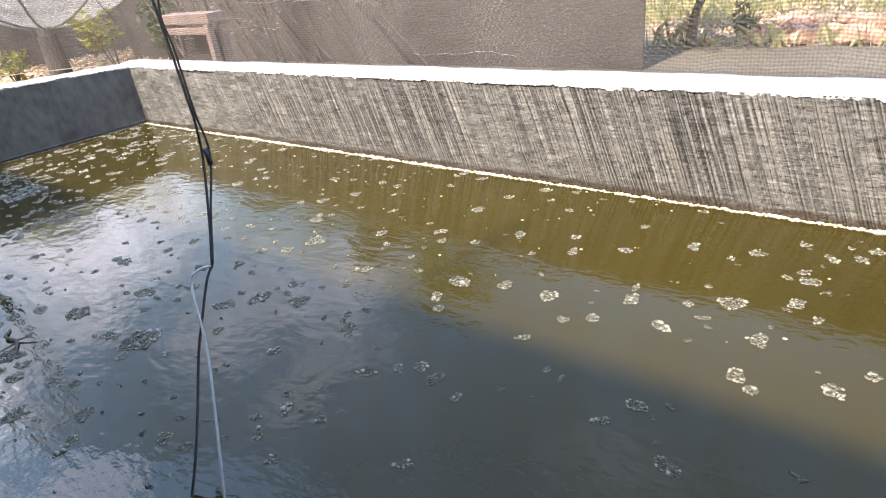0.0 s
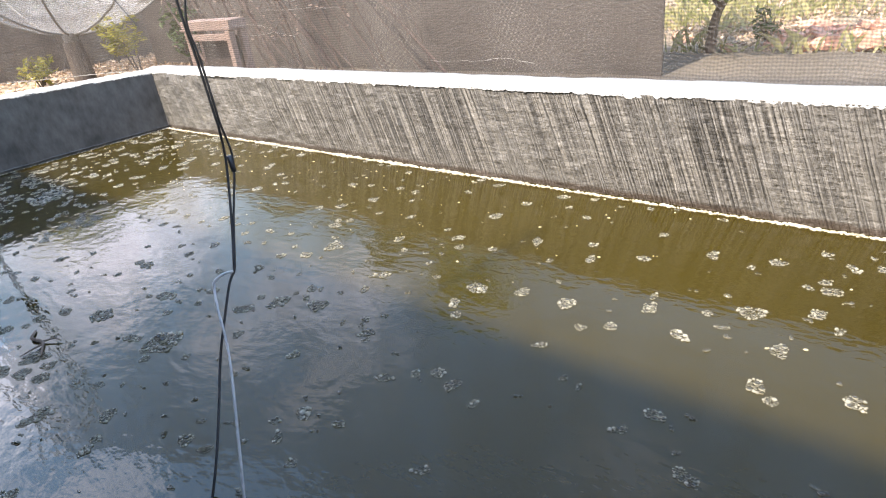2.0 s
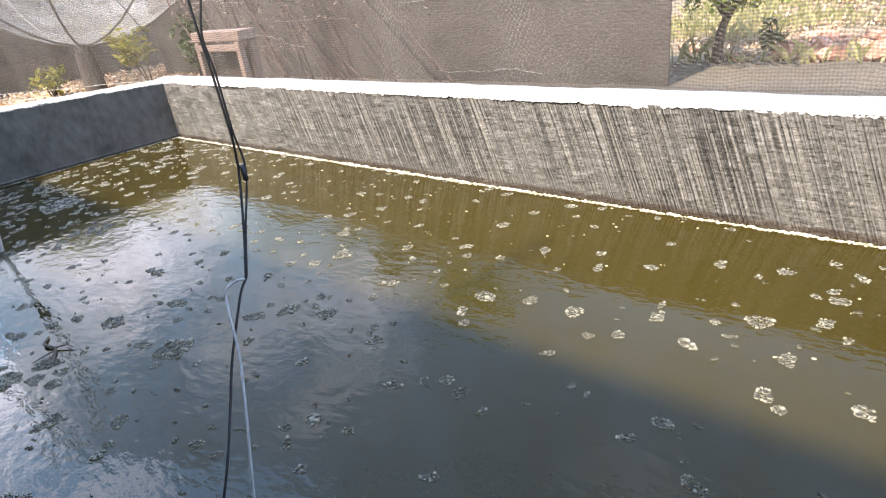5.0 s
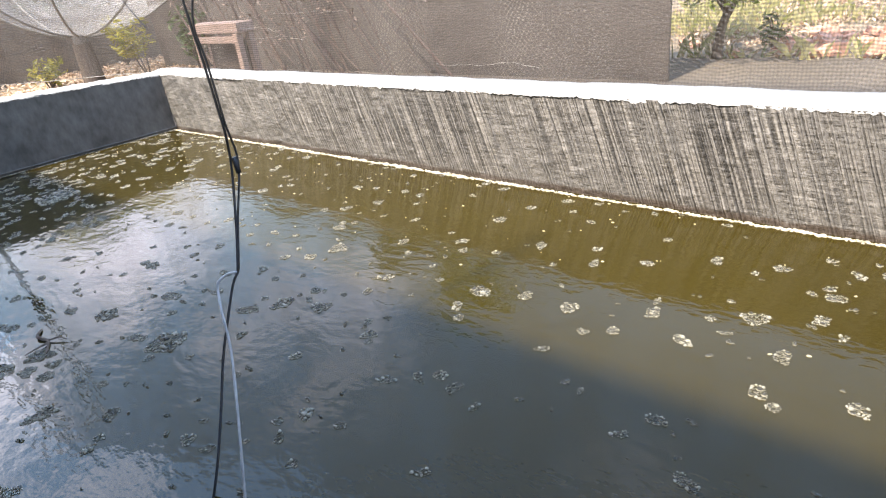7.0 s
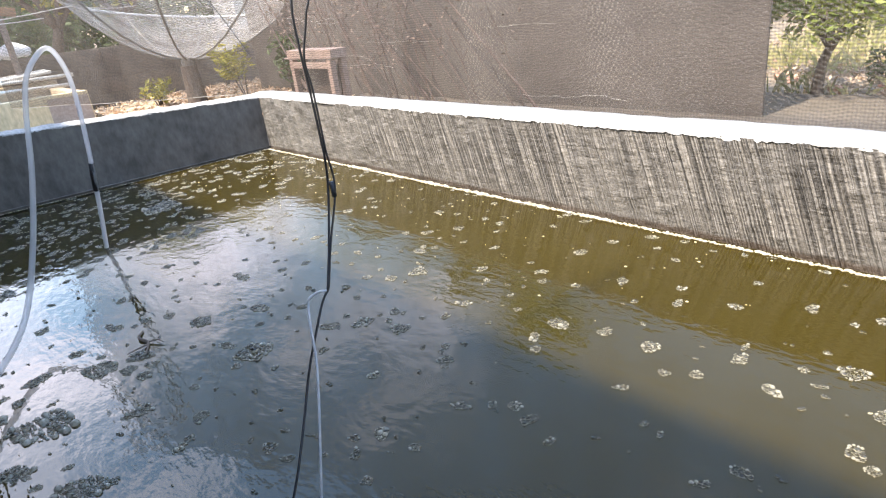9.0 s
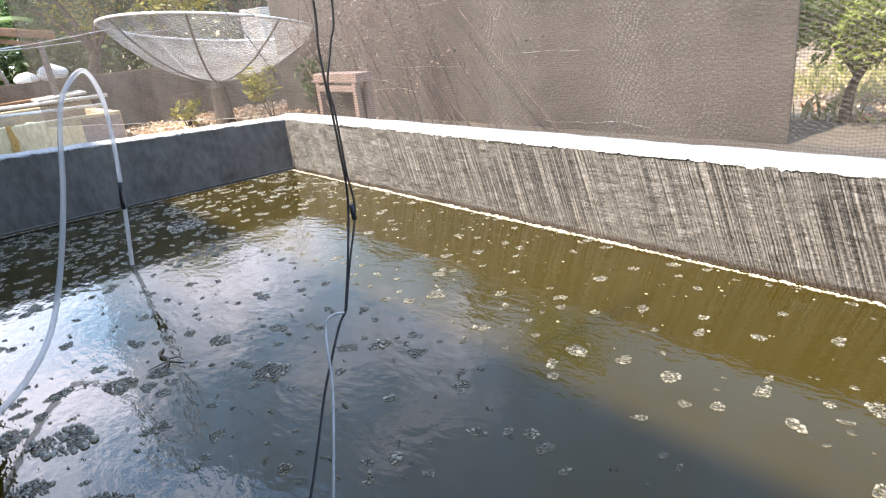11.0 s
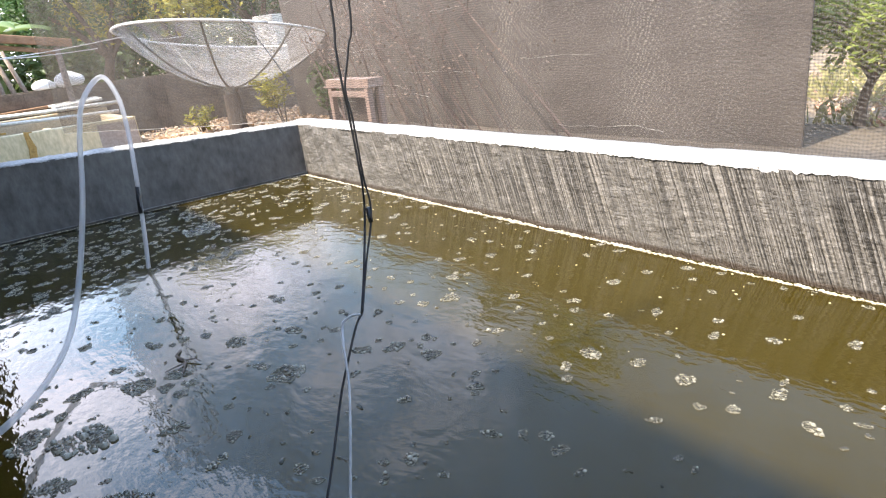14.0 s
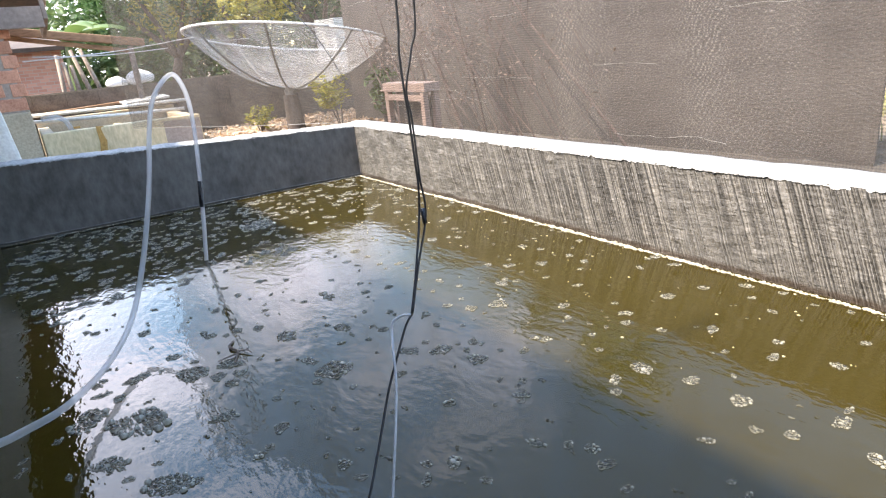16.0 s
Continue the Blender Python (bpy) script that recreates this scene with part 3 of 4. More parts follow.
# scum along the walls
def scum_line(name, start, end, count, rng, size, parent=None):
    vs, fs = [], []
    a, b = Vector(start), Vector(end)
    side = (b - a).normalized().cross(Vector((0, 0, 1)))
    for i in range(count):
        u = (i + rng.random()) / count
        c = a + (b - a) * u + side * rng.uniform(-0.3, 1.0) * size
        r = size * rng.uniform(0.35, 1.0) * (0.55 + 0.9 * abs(noise.noise(Vector((u * 22, 1, 2)))))
        k = len(vs)
        m = 7
        ph = rng.random() * 6.28
        for ring, (rr, zz) in enumerate(((1.0, 0.001), (0.75, 0.45), (0.3, 0.7))):
            for q in range(m):
                t = ph + 2 * math.pi * q / m
                w = 1 + 0.3 * noise.noise(Vector((math.cos(t), math.sin(t), u * 80)))
                vs.append((c.x + r * rr * w * math.cos(t) * 1.3, c.y + r * rr * w * math.sin(t), zz * r))
        vs.append((c.x, c.y, r * 0.75))
        for ring in range(2):
            fs += [(k + ring * m + q, k + ring * m + (q + 1) % m, k + (ring + 1) * m + (q + 1) % m, k + (ring + 1) * m + q) for q in range(m)]
        fs += [(k + 2 * m + q, k + 2 * m + (q + 1) % m, k + 3 * m) for q in range(m)]
    return mesh_part(name, vs, fs, M["scum"], parent, smooth=True)


rng = random.Random(5)
tagged(scum_line("scum_line", (0, -0.012, 0), (LEN, -0.012, 0), 1500, rng, 0.0100), "cream froth line dried along the combed wall", "froth", kind="stuff")
tagged(scum_line("scum_line", (left_x(-2), -2.0, 0), (0.006, 0, 0), 340, rng, 0.006), "thin froth line along the dark wall", "froth", kind="stuff")


# froth patches and bubbles
def dome(vs, fs, c, r, seg=7, rings=3, squash=0.75):
    k = len(vs)
    for j in range(rings):
        t = j / rings * math.pi / 2
        for i in range(seg):
            a = 2 * math.pi * i / seg
            vs.append((c[0] + r * math.cos(t) * math.cos(a), c[1] + r * math.cos(t) * math.sin(a), 0.0008 + r * math.sin(t) * squash))
    vs.append((c[0], c[1], 0.0008 + r * squash))
    for j in range(rings - 1):
        fs += [(k + j * seg + i, k + j * seg + (i + 1) % seg, k + (j + 1) * seg + (i + 1) % seg, k + (j + 1) * seg + i) for i in range(seg)]
    fs += [(k + (rings - 1) * seg + i, k + (rings - 1) * seg + (i + 1) % seg, k + rings * seg) for i in range(seg)]


def raft(vs, fs, ms, rng, x, y, r):
    """A low raft of froth: many small bubbles packed side by side, milky where they meet the water."""
    stretch, turn = rng.uniform(0.5, 0.95), rng.random() * math.pi
    lobes = [(rng.randint(2, 4), rng.random() * 6.28, rng.uniform(0.05, 0.16)) for _ in range(2)]
    taken, ct, st = [], math.cos(turn), math.sin(turn)
    for i in range(int(30 + 40000 * r)):
        a, d = rng.random() * 2 * math.pi, math.sqrt(rng.random())
        edge = r * (1 + sum(w * math.sin(k * a + p) for k, p, w in lobes))
        px, py = edge * d * math.cos(a), edge * d * math.sin(a) * stretch
        br = rng.choice((0.0016, 0.0024, 0.0034, 0.0046, 0.0062)) * (0.55 + r * 26) * (1.25 - 0.5 * d)
        if any((px - q[0]) ** 2 + (py - q[1]) ** 2 < (0.84 * (br + q[2])) ** 2 for q in taken):
            continue
        taken.append((px, py, br))
        k = len(fs)
        dome(vs, fs, (x + px * ct - py * st, y + px * st + py * ct), br, 7, 3, rng.uniform(0.6, 0.95))
        milky = rng.random() < 0.16 or d > 0.93
        ms += [1 if q < 7 or milky else 0 for q in range(len(fs) - k)]


def froth(vs, fs, ms, rng, x, y, r, n_min=2):
    """Small clusters are single bubbles; larger ones are rafts."""
    if r > 0.0075:
        raft(vs, fs, ms, rng, x, y, r)
        return
    for i in range(rng.randint(n_min, n_min + 3)):
        br = r * rng.uniform(0.35, 0.75)
        k = len(fs)
        dome(vs, fs, (x + rng.gauss(0, r * 0.7), y + rng.gauss(0, r * 0.5)), br, 9, 4, 0.7)
        ms += [1 if q < 9 else 0 for q in range(len(fs) - k)]


def froth_mesh(name, vs, fs, ms):
    ob = mesh_part(name, vs, fs, M["froth"], smooth=True)
    ob.data.materials.append(M["foam"])
    ob.data.polygons.foreach_set("material_index", ms)
    return ob


PATCHES = [(3.25, -0.27, 0.020), (3.4, -0.49, 0.026), (3.48, -0.6, 0.024), (3.21, -0.57, 0.023), (3.3, -0.64, 0.022), (2.81, -0.39, 0.022), (2.6, -0.29, 0.021),
           (3.04, -0.64, 0.023), (2.99, -0.42, 0.021), (2.81, -0.68, 0.026), (2.27, -0.68, 0.028), (3.62, -0.7, 0.017), (3.52, -0.33, 0.02), (3.35, -0.89, 0.017),
           (2.28, -1.25, 0.047), (2.02, -1.55, 0.048), (2.18, -1.71, 0.07), (2.31, -1.79, 0.04), (2.3, -1.54, 0.031), (1.94, -1.68, 0.035), (2.39, -0.98, 0.031),
           (2.5, -0.94, 0.027), (2.08, -1.81, 0.055), (2.47, -1.7, 0.045), (2.15, -0.57, 0.026), (1.99, -1.27, 0.033), (2.06, -1.12, 0.027), (2.33, -1.05, 0.024),
           (2.04, -1.45, 0.034), (0.65, -0.92, 0.09)]
rng = random.Random(11)
for x, y, r in PATCHES:
    vs, fs, ms = [], [], []
    raft(vs, fs, ms, rng, 0, 0, r)
    ob = froth_mesh("froth_patch", vs, fs, ms)
    ob.location = (x, y, 0)
    tagged(ob, "clear bubbly froth patch floating on the pond", "froth", "froth on the pond")
vs, fs, ms = [], [], []
for i in range(1600):
    x, y = rng.uniform(0.0, 4.6), rng.uniform(-1.98, -0.03)
    if rng.random() > 0.40 + 0.5 * noise.noise(Vector((x * 1.5, y * 1.5, 3))) + 0.25:
        continue
    froth(vs, fs, ms, rng, x, y, rng.choice((0.004, 0.005, 0.006, 0.007, 0.009, 0.011, 0.013, 0.016, 0.020)))
for i in range(260):
    # thick froth drifting at the west wall
    x = abs(rng.gauss(0.1, 0.42))
    y = rng.uniform(-1.98, -0.06)
    froth(vs, fs, ms, rng, x + left_x(y) + 0.02, y, rng.choice((0.008, 0.012, 0.016, 0.022, 0.03)) * 0.9)
for i in range(330):
    # loose froth clusters in the shaded water by the west wall
    x, y = rng.uniform(0.08, 1.25), rng.uniform(-1.98, -0.75)
    if rng.random() > 0.55 + 0.7 * noise.noise(Vector((x * 3.1, y * 3.1, 8))):
        continue
    for k in range(rng.randint(1, 3)):
        froth(vs, fs, ms, rng, x + rng.gauss(0, 0.02), y + rng.gauss(0, 0.02), rng.choice((0.008, 0.012, 0.015, 0.019)))
tagged(froth_mesh("bubbles", vs, fs, ms), "small clear bubbles scattered over the pond", "bubbles", kind="stuff")


vs, fs = [], []
for i in range(170):
    x, y = 3.9 * rng.random() ** 1.4, -0.03 - 0.62 * rng.random()
    r = rng.choice((0.0014, 0.0018, 0.0022, 0.003, 0.0042))
    k, seg, ph = len(vs), 7, rng.random() * 6
    for rr, zz in ((1.0, 0.0008), (0.6, 0.0022)):
        vs += [(x + r * rr * 1.3 * math.cos(ph + 2 * math.pi * q / seg) * rng.uniform(0.75, 1.1), y + r * rr * math.sin(ph + 2 * math.pi * q / seg) * rng.uniform(0.75, 1.1), zz) for q in range(seg)]
    fs += [(k + q, k + (q + 1) % seg, k + seg + (q + 1) % seg, k + seg + q) for q in range(seg)]
    fs.append(tuple(k + seg + q for q in range(seg)))
tagged(mesh_part("scum_specks", vs, fs, M["speck"], smooth=True), "small cream specks of scum floating in the sun", "scum", kind="stuff")


twig = thing("twig", "small dark forked twig floating on the pond", "twig")
part("stick", tube([(1.905, -1.405, 0.003), (1.945, -1.428, 0.006), (1.99, -1.418, 0.004), (2.045, -1.442, 0.002)], [0.002, 0.004, 0.0035, 0.002], 6, smooth_steps=4), M["bark"], twig)
part("fork", tube([(1.985, -1.419, 0.004), (2.01, -1.395, 0.010), (2.03, -1.388, 0.006)], [0.003, 0.002, 0.0012], 6), M["bark"], twig)
part("fork", tube([(2.0, -1.424, 0.004), (2.012, -1.455, 0.008), (2.008, -1.478, 0.003)], [0.003, 0.002, 0.0012], 6), M["bark"], twig)


# ---- netting ----
def net_sheet(name, path, z0, z1, material, label, fold, seed, nx=260, nz=70):
    """Hanging net along a plan line, with folds, and a cord along its edges."""
    pts = [Vector((*p, 0)) for p in path]
    lens = [0.0]
    for a, b in zip(pts, pts[1:]):
        lens.append(lens[-1] + (b - a).length)

    def where(u):
        d = u * lens[-1]
        for i in range(len(pts) - 1):
            if d <= lens[i + 1] or i == len(pts) - 2:
                t = (d - lens[i]) / (lens[i + 1] - lens[i])
                dirn = (pts[i + 1] - pts[i]).normalized()
                return pts[i] + (pts[i + 1] - pts[i]) * t, Vector((-dirn.y, dirn.x, 0))

    def fn(u, v):
        p, n_ = where(u)
        z = z0 + (z1 - z0) * v
        d = u * lens[-1]
        wob = fold * (noise.noise(Vector((d * 1.4, z * 0.6, seed))) + 0.4 * noise.noise(Vector((d * 5, z * 2.5, seed + 3))))
        q = p + n_ * wob
        return (q.x, q.y, z + 0.02 * noise.noise(Vector((d * 2, seed, 1))))

    root = thing(name, label, "netting")
    vs, fs = grid_sheet(nx, nz, fn)
    mesh_part("sheet", vs, fs, material, root, smooth=True)
    for v, r in ((0.0, 0.002), (1.0, 0.006)):
        part("edge_cord", tube([fn(i / 60, v) for i in range(61)], r, 6), M["rib"], root, "grey edge cord")
    return root, fn


net, net_fn = net_sheet("shade_net", [(6.9, 0.215), (-0.42, 0.215), (-2.75, -0.93)], 0.29, 3.3, M["net"], "thin black shade net hung along the pond wall", 0.02, 1.0)
# stretched weft threads; the sunlight on them is put into their pale colour
rng = random.Random(3)
for k in range(24):
    u0, v = rng.uniform(0.34, 0.70), rng.uniform(0.02, 0.30)
    u1 = u0 + rng.uniform(0.015, 0.055)
    pts = []
    for i in range(36):
        u = u0 + (u1 - u0) * i / 35
        q = Vector(net_fn(u, v + 0.008 * noise.noise(Vector((u * 46, k, 0))) + 0.002 * noise.noise(Vector((u * 190, k, 3)))))
        pts.append(q + Vector((0, -0.004, 0)))
    part("seam_thread", tube(pts, [0.0002 + 0.0009 * abs(noise.noise(Vector((i * 0.45, k, 2)))) for i in range(36)], 4), M["cord"], net, "pale pulled thread")

rope = thing("rope", "dark rope running slantwise over the shade net", "rope")
part("rope", tube([(-0.831, -0.027, 1.166), (-0.601, 0.086, 0.91), (-0.394, 0.188, 0.559)], 0.0032, 6, smooth_steps=4), M["black"], rope)

# ---- hoses and cables ----
cable = thing("power_cable", "two twisted black cables hanging down into the pond", "cable")
CA = [(2.715, -1.238, 0.298), (2.691, -1.203, 0.375), (2.665, -1.167, 0.472), (2.667, -1.163, 0.532), (2.667, -1.164, 0.565), (2.665, -1.166, 0.651), (2.663, -1.169, 0.712), (2.663, -1.171, 0.781), (2.665, -1.167, 0.866), (2.665, -1.172, 1.25), (2.615, -1.5, 1.74), (2.665, -2.4, 1.93)]
CB = [(2.714, -1.234, 0.303), (2.691, -1.196, 0.385), (2.672, -1.156, 0.474), (2.669, -1.159, 0.543), (2.669, -1.16, 0.57), (2.668, -1.162, 0.656), (2.666, -1.166, 0.712), (2.674, -1.152, 0.779), (2.681, -1.14, 0.863), (2.681, -1.1449999999999998, 1.25), (2.6310000000000002, -1.5, 1.76), (2.701, -2.4, 1.94)]
part("strand", tube(CA, 0.0024, 8, smooth_steps=6), M["black"], cable, smooth=True)
part("strand", tube(CB, 0.0021, 8, smooth_steps=6), M["black"], cable, smooth=True)
part("loose_end", tube([(2.714, -1.237, 0.3), (2.716, -1.254, 0.282), (2.729, -1.287, 0.234), (2.746, -1.324, 0.179), (2.78, -1.374, 0.101), (2.817, -1.427, 0.03), (2.833, -1.489, -0.074), (2.843, -1.499, -0.08)], 0.0024, 8, smooth_steps=5), M["black"], cable, "single black cable hanging into the water", True)
part("joint", tube([(2.674, -1.161, 0.457), (2.669, -1.159, 0.469), (2.669, -1.16, 0.486)], 0.0050, 8), M["black"], cable, "taped joint of the cables", smooth=True)
thin = thing("thin_tube", "thin grey tube hanging from the cable into the water", "tube")
part("tube", tube([(2.714, -1.237, 0.3), (2.706, -1.252, 0.301), (2.701, -1.269, 0.294), (2.704, -1.277, 0.282), (2.73, -1.294, 0.256), (2.776, -1.322, 0.19), (2.861, -1.397, 0.058), (2.893, -1.434, -0.025), (2.913, -1.448, -0.026)], 0.0025, 8, smooth_steps=5), M["tube"], thin, smooth=True)
hose = thing("garden_hose", "clear grey hose arching from the near wall into the pond", "hose")
HP = [(3.0, -2.12, 0.43), (2.75, -2.08, 0.43), (2.56, -2.015, 0.33), (2.422, -1.966, 0.193), (2.261, -1.896, 0.122), (2.105, -1.825, 0.076), (1.904, -1.727, 0.060), (1.707, -1.633, 0.096), (1.514, -1.541, 0.224), (1.373, -1.457, 0.415), (1.280, -1.400, 0.593), (1.237, -1.352, 0.702), (1.201, -1.271, 0.768), (1.159, -1.228, 0.696), (1.110, -1.215, 0.576), (1.058, -1.220, 0.393), (1.024, -1.238, 0.188), (1.009, -1.262, 0.0), (1.0, -1.28, -0.12)]
part("hose", tube(HP, 0.0083, 10, smooth_steps=6), M["hose"], hose, smooth=True)
part("clamp", tube([(1.047, -1.2245, 0.345), (1.036, -1.23, 0.29), (1.029, -1.2345, 0.235)], 0.0100, 10), M["black"], hose, "black rubber sleeve", smooth=True)


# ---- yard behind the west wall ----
# trough and shed are pushed back and enlarged about the camera's eye, keeping its view
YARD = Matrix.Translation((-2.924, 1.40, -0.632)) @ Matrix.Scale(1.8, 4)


def trough():
    """Open plastered water trough with a divider and a worn, yellow stained front."""
    root = thing("water_trough", "yellow stained cement water trough behind the pond wall", "trough")
    x0, x1, y0, y1, z1, t = -0.92, -1.75, -1.68, -0.73, 0.47, 0.07
    part("front", rough_up(box((t, y1 - y0, z1 - GZ + 0.1), (x0 - t / 2, (y0 + y1) / 2, (z1 + GZ - 0.1) / 2), 0.008), 0.006, 8, 1, 0), M["yellowed"], root, "yellow stained front wall")
    part("back", box((t, y1 - y0, z1 + 0.05 - GZ), (x1, (y0 + y1) / 2, (z1 + 0.05 + GZ) / 2), 0.008), M["plaster"], root)
    part("end", box((x0 - t - x1 - t / 2, t, z1 - 0.003 - GZ + 0.1), ((x0 - t + x1 + t / 2) / 2, y1 - t / 2, (z1 - 0.003 + GZ - 0.1) / 2), 0.008), M["plaster"], root, "cracked grey end wall")
    part("end", box((x0 - t - x1 - t / 2, t, z1 - 0.003 - GZ + 0.1), ((x0 - t + x1 + t / 2) / 2, y0 + t / 2, (z1 - 0.003 + GZ - 0.1) / 2), 0.008), M["plaster"], root)
    part("divider", box((x0 - t - x1 - t / 2 - 0.004, 0.05, 0.5), ((x0 - t + x1 + t / 2) / 2, -1.17, 0.18), 0.006), M["yellowed"], root)
    part("patch", rough_up(box((0.006, 0.24, 0.5), (x0 + 0.002, y1 - 0.125, 0.20)), 0.006, 9, 6, 3), M["mortar"], root, "grey cement patch with cracks")
    part("base", box((x0 - x1 - 2 * t, y1 - y0 - 2 * t, 0.1), ((x0 + x1 - t) / 2, (y0 + y1) / 2, GZ + 0.1)), M["plaster"], root)
    part("rust_streak", rough_up(box((0.005, 0.045, 0.42), (x0 + 0.003, -1.37, 0.27), 0.0, pose(0, 0, 0, -5)), 0.012, 18, 3, 3), M["rust"], root, "brown rust streak")
    return root


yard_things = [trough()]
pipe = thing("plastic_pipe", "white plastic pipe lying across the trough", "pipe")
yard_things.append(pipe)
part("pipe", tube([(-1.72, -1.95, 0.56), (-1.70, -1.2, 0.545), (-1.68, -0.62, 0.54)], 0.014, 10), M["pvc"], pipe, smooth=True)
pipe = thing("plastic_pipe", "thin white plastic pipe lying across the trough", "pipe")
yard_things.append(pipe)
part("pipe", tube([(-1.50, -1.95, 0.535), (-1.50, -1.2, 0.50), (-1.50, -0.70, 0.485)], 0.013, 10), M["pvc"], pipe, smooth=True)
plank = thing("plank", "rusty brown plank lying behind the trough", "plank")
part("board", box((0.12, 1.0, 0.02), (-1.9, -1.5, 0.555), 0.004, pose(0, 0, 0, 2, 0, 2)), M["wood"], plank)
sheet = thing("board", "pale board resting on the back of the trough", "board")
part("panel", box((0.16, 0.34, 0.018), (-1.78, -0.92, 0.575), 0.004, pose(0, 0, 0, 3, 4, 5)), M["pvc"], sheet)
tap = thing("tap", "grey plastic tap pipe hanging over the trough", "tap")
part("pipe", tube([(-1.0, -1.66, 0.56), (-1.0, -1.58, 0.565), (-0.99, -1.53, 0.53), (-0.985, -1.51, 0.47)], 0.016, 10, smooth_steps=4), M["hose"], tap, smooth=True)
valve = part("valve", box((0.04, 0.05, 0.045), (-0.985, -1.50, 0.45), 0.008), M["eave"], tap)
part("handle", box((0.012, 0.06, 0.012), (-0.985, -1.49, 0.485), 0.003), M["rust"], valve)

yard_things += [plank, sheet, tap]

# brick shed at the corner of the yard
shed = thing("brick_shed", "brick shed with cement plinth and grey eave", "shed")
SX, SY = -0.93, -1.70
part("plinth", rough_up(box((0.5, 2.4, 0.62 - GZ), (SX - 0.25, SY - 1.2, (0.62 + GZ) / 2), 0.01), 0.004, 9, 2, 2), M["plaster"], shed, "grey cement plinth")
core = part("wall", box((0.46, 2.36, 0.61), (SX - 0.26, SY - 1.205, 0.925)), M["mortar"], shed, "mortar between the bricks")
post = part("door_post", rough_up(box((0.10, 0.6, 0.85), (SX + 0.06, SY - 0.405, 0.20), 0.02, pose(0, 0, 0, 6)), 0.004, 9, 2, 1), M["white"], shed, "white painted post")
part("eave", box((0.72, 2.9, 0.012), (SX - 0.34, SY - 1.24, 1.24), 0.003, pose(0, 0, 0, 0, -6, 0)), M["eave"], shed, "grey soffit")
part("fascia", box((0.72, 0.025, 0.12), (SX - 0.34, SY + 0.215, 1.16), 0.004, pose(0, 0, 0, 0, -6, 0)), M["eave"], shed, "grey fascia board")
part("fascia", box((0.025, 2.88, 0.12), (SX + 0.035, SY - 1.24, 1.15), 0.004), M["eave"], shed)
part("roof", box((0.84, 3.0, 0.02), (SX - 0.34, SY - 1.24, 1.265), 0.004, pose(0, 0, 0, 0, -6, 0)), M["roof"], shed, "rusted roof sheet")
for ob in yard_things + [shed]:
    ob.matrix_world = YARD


# shelter roof on posts behind the path
shelter = thing("shelter_roof", "low sheet roof over the path beside the pond", "roof")
vs, fs = grid_sheet(940, 2, lambda u, v: (-5.6 + u * 14.0, -2.01 - v * 2.92, 1.90 + 0.35 * v + 0.012 * math.sin(u * 14.0 * 2 * math.pi / 0.09)))
mesh_part("sheet", vs, fs, M["roof"], shelter, smooth=True)
for x in (-4.2, 0.1, 2.7, 5.3, 8.1):
    for y, z in ((-2.66, 1.95), (-4.8, 2.2)):
        part("post", tube([(x, y, GZ - 0.05), (x, y, z)], 0.035, 8), M["pale_wood"], shelter)


# unseen wall behind the path, added to keep southern skylight off the pond
tagged(part("wall_skylight_block", box((13.0, 0.15, 3.2), (3.0, -5.05, 1.35)), M["plaster"]), "unseen plain wall added to block skylight from the south", "wall", kind="structure")

# second unseen wall, added to cut skylight from the east
tagged(part("wall_skylight_block", box((0.15, 9.0, 3.4), (8.6, -0.6, 1.4)), M["plaster"]), "unseen plain wall added to block skylight from the east", "wall", kind="structure")

# satellite dish
def dish():
    root = thing("satellite_dish", "large pale mesh satellite dish pointing at the sky", "satellite dish")
    R, depth, n_r, n_a = 1.325, 0.65, 14, 72
    tilt = pose(-4.60, 1.34, 0.38, -9, -2.5, 0)
    vs, fs = [], []
    for j in range(n_r + 1):
        r = 0.05 + (R - 0.05) * j / n_r
        for i in range(n_a):
            a = 2 * math.pi * i / n_a
            vs.append(tilt @ Vector((r * math.cos(a), r * math.sin(a), depth * (r / R) ** 2)))
    fs = [(j * n_a + i, j * n_a + (i + 1) % n_a, (j + 1) * n_a + (i + 1) % n_a, (j + 1) * n_a + i) for j in range(n_r) for i in range(n_a)]
    mesh_part("bowl", vs, fs, M["mesh"], root, smooth=True)
    part("rim", tube([tilt @ Vector((R * math.cos(a), R * math.sin(a), depth)) for a in (2 * math.pi * i / 72 for i in range(73))], 0.017, 8), M["rim"], root, "white metal rim", True)
    for i in range(8):
        a = 2 * math.pi * (i + 0.3) / 8
        part("rib", tube([tilt @ Vector((r * math.cos(a), r * math.sin(a), depth * (r / R) ** 2 - 0.012)) for r in (0.06, 0.31, 0.56, 0.81, 1.12, 1.335)], 0.014, 6), M["rib"], root)
    part("hub", tube([tilt @ Vector((0, 0, 0.02)), tilt @ Vector((0, 0, -0.10))], [0.10, 0.07], 14), M["rib"], root)
    part("mast", tube([(-4.60, 1.34, GZ - 0.05), (-4.60, 1.33, 0.30)], [0.13, 0.10], 14), M["bark"], root, "rusty mast")
    return root


dish()


# thin solid sheet standing in for a dark hanging screen behind the path
gw = tagged(part("screen_garden", rough_up(box((6.95, 0.022, 2.05), (2.075 - 3.475, 2.40, GZ - 0.05 + 1.025), 0.01), 0.008, 1.5, 4, 4), M["brown_screen"]), "tall thin dark brown screen in the garden", "wall", kind="structure")

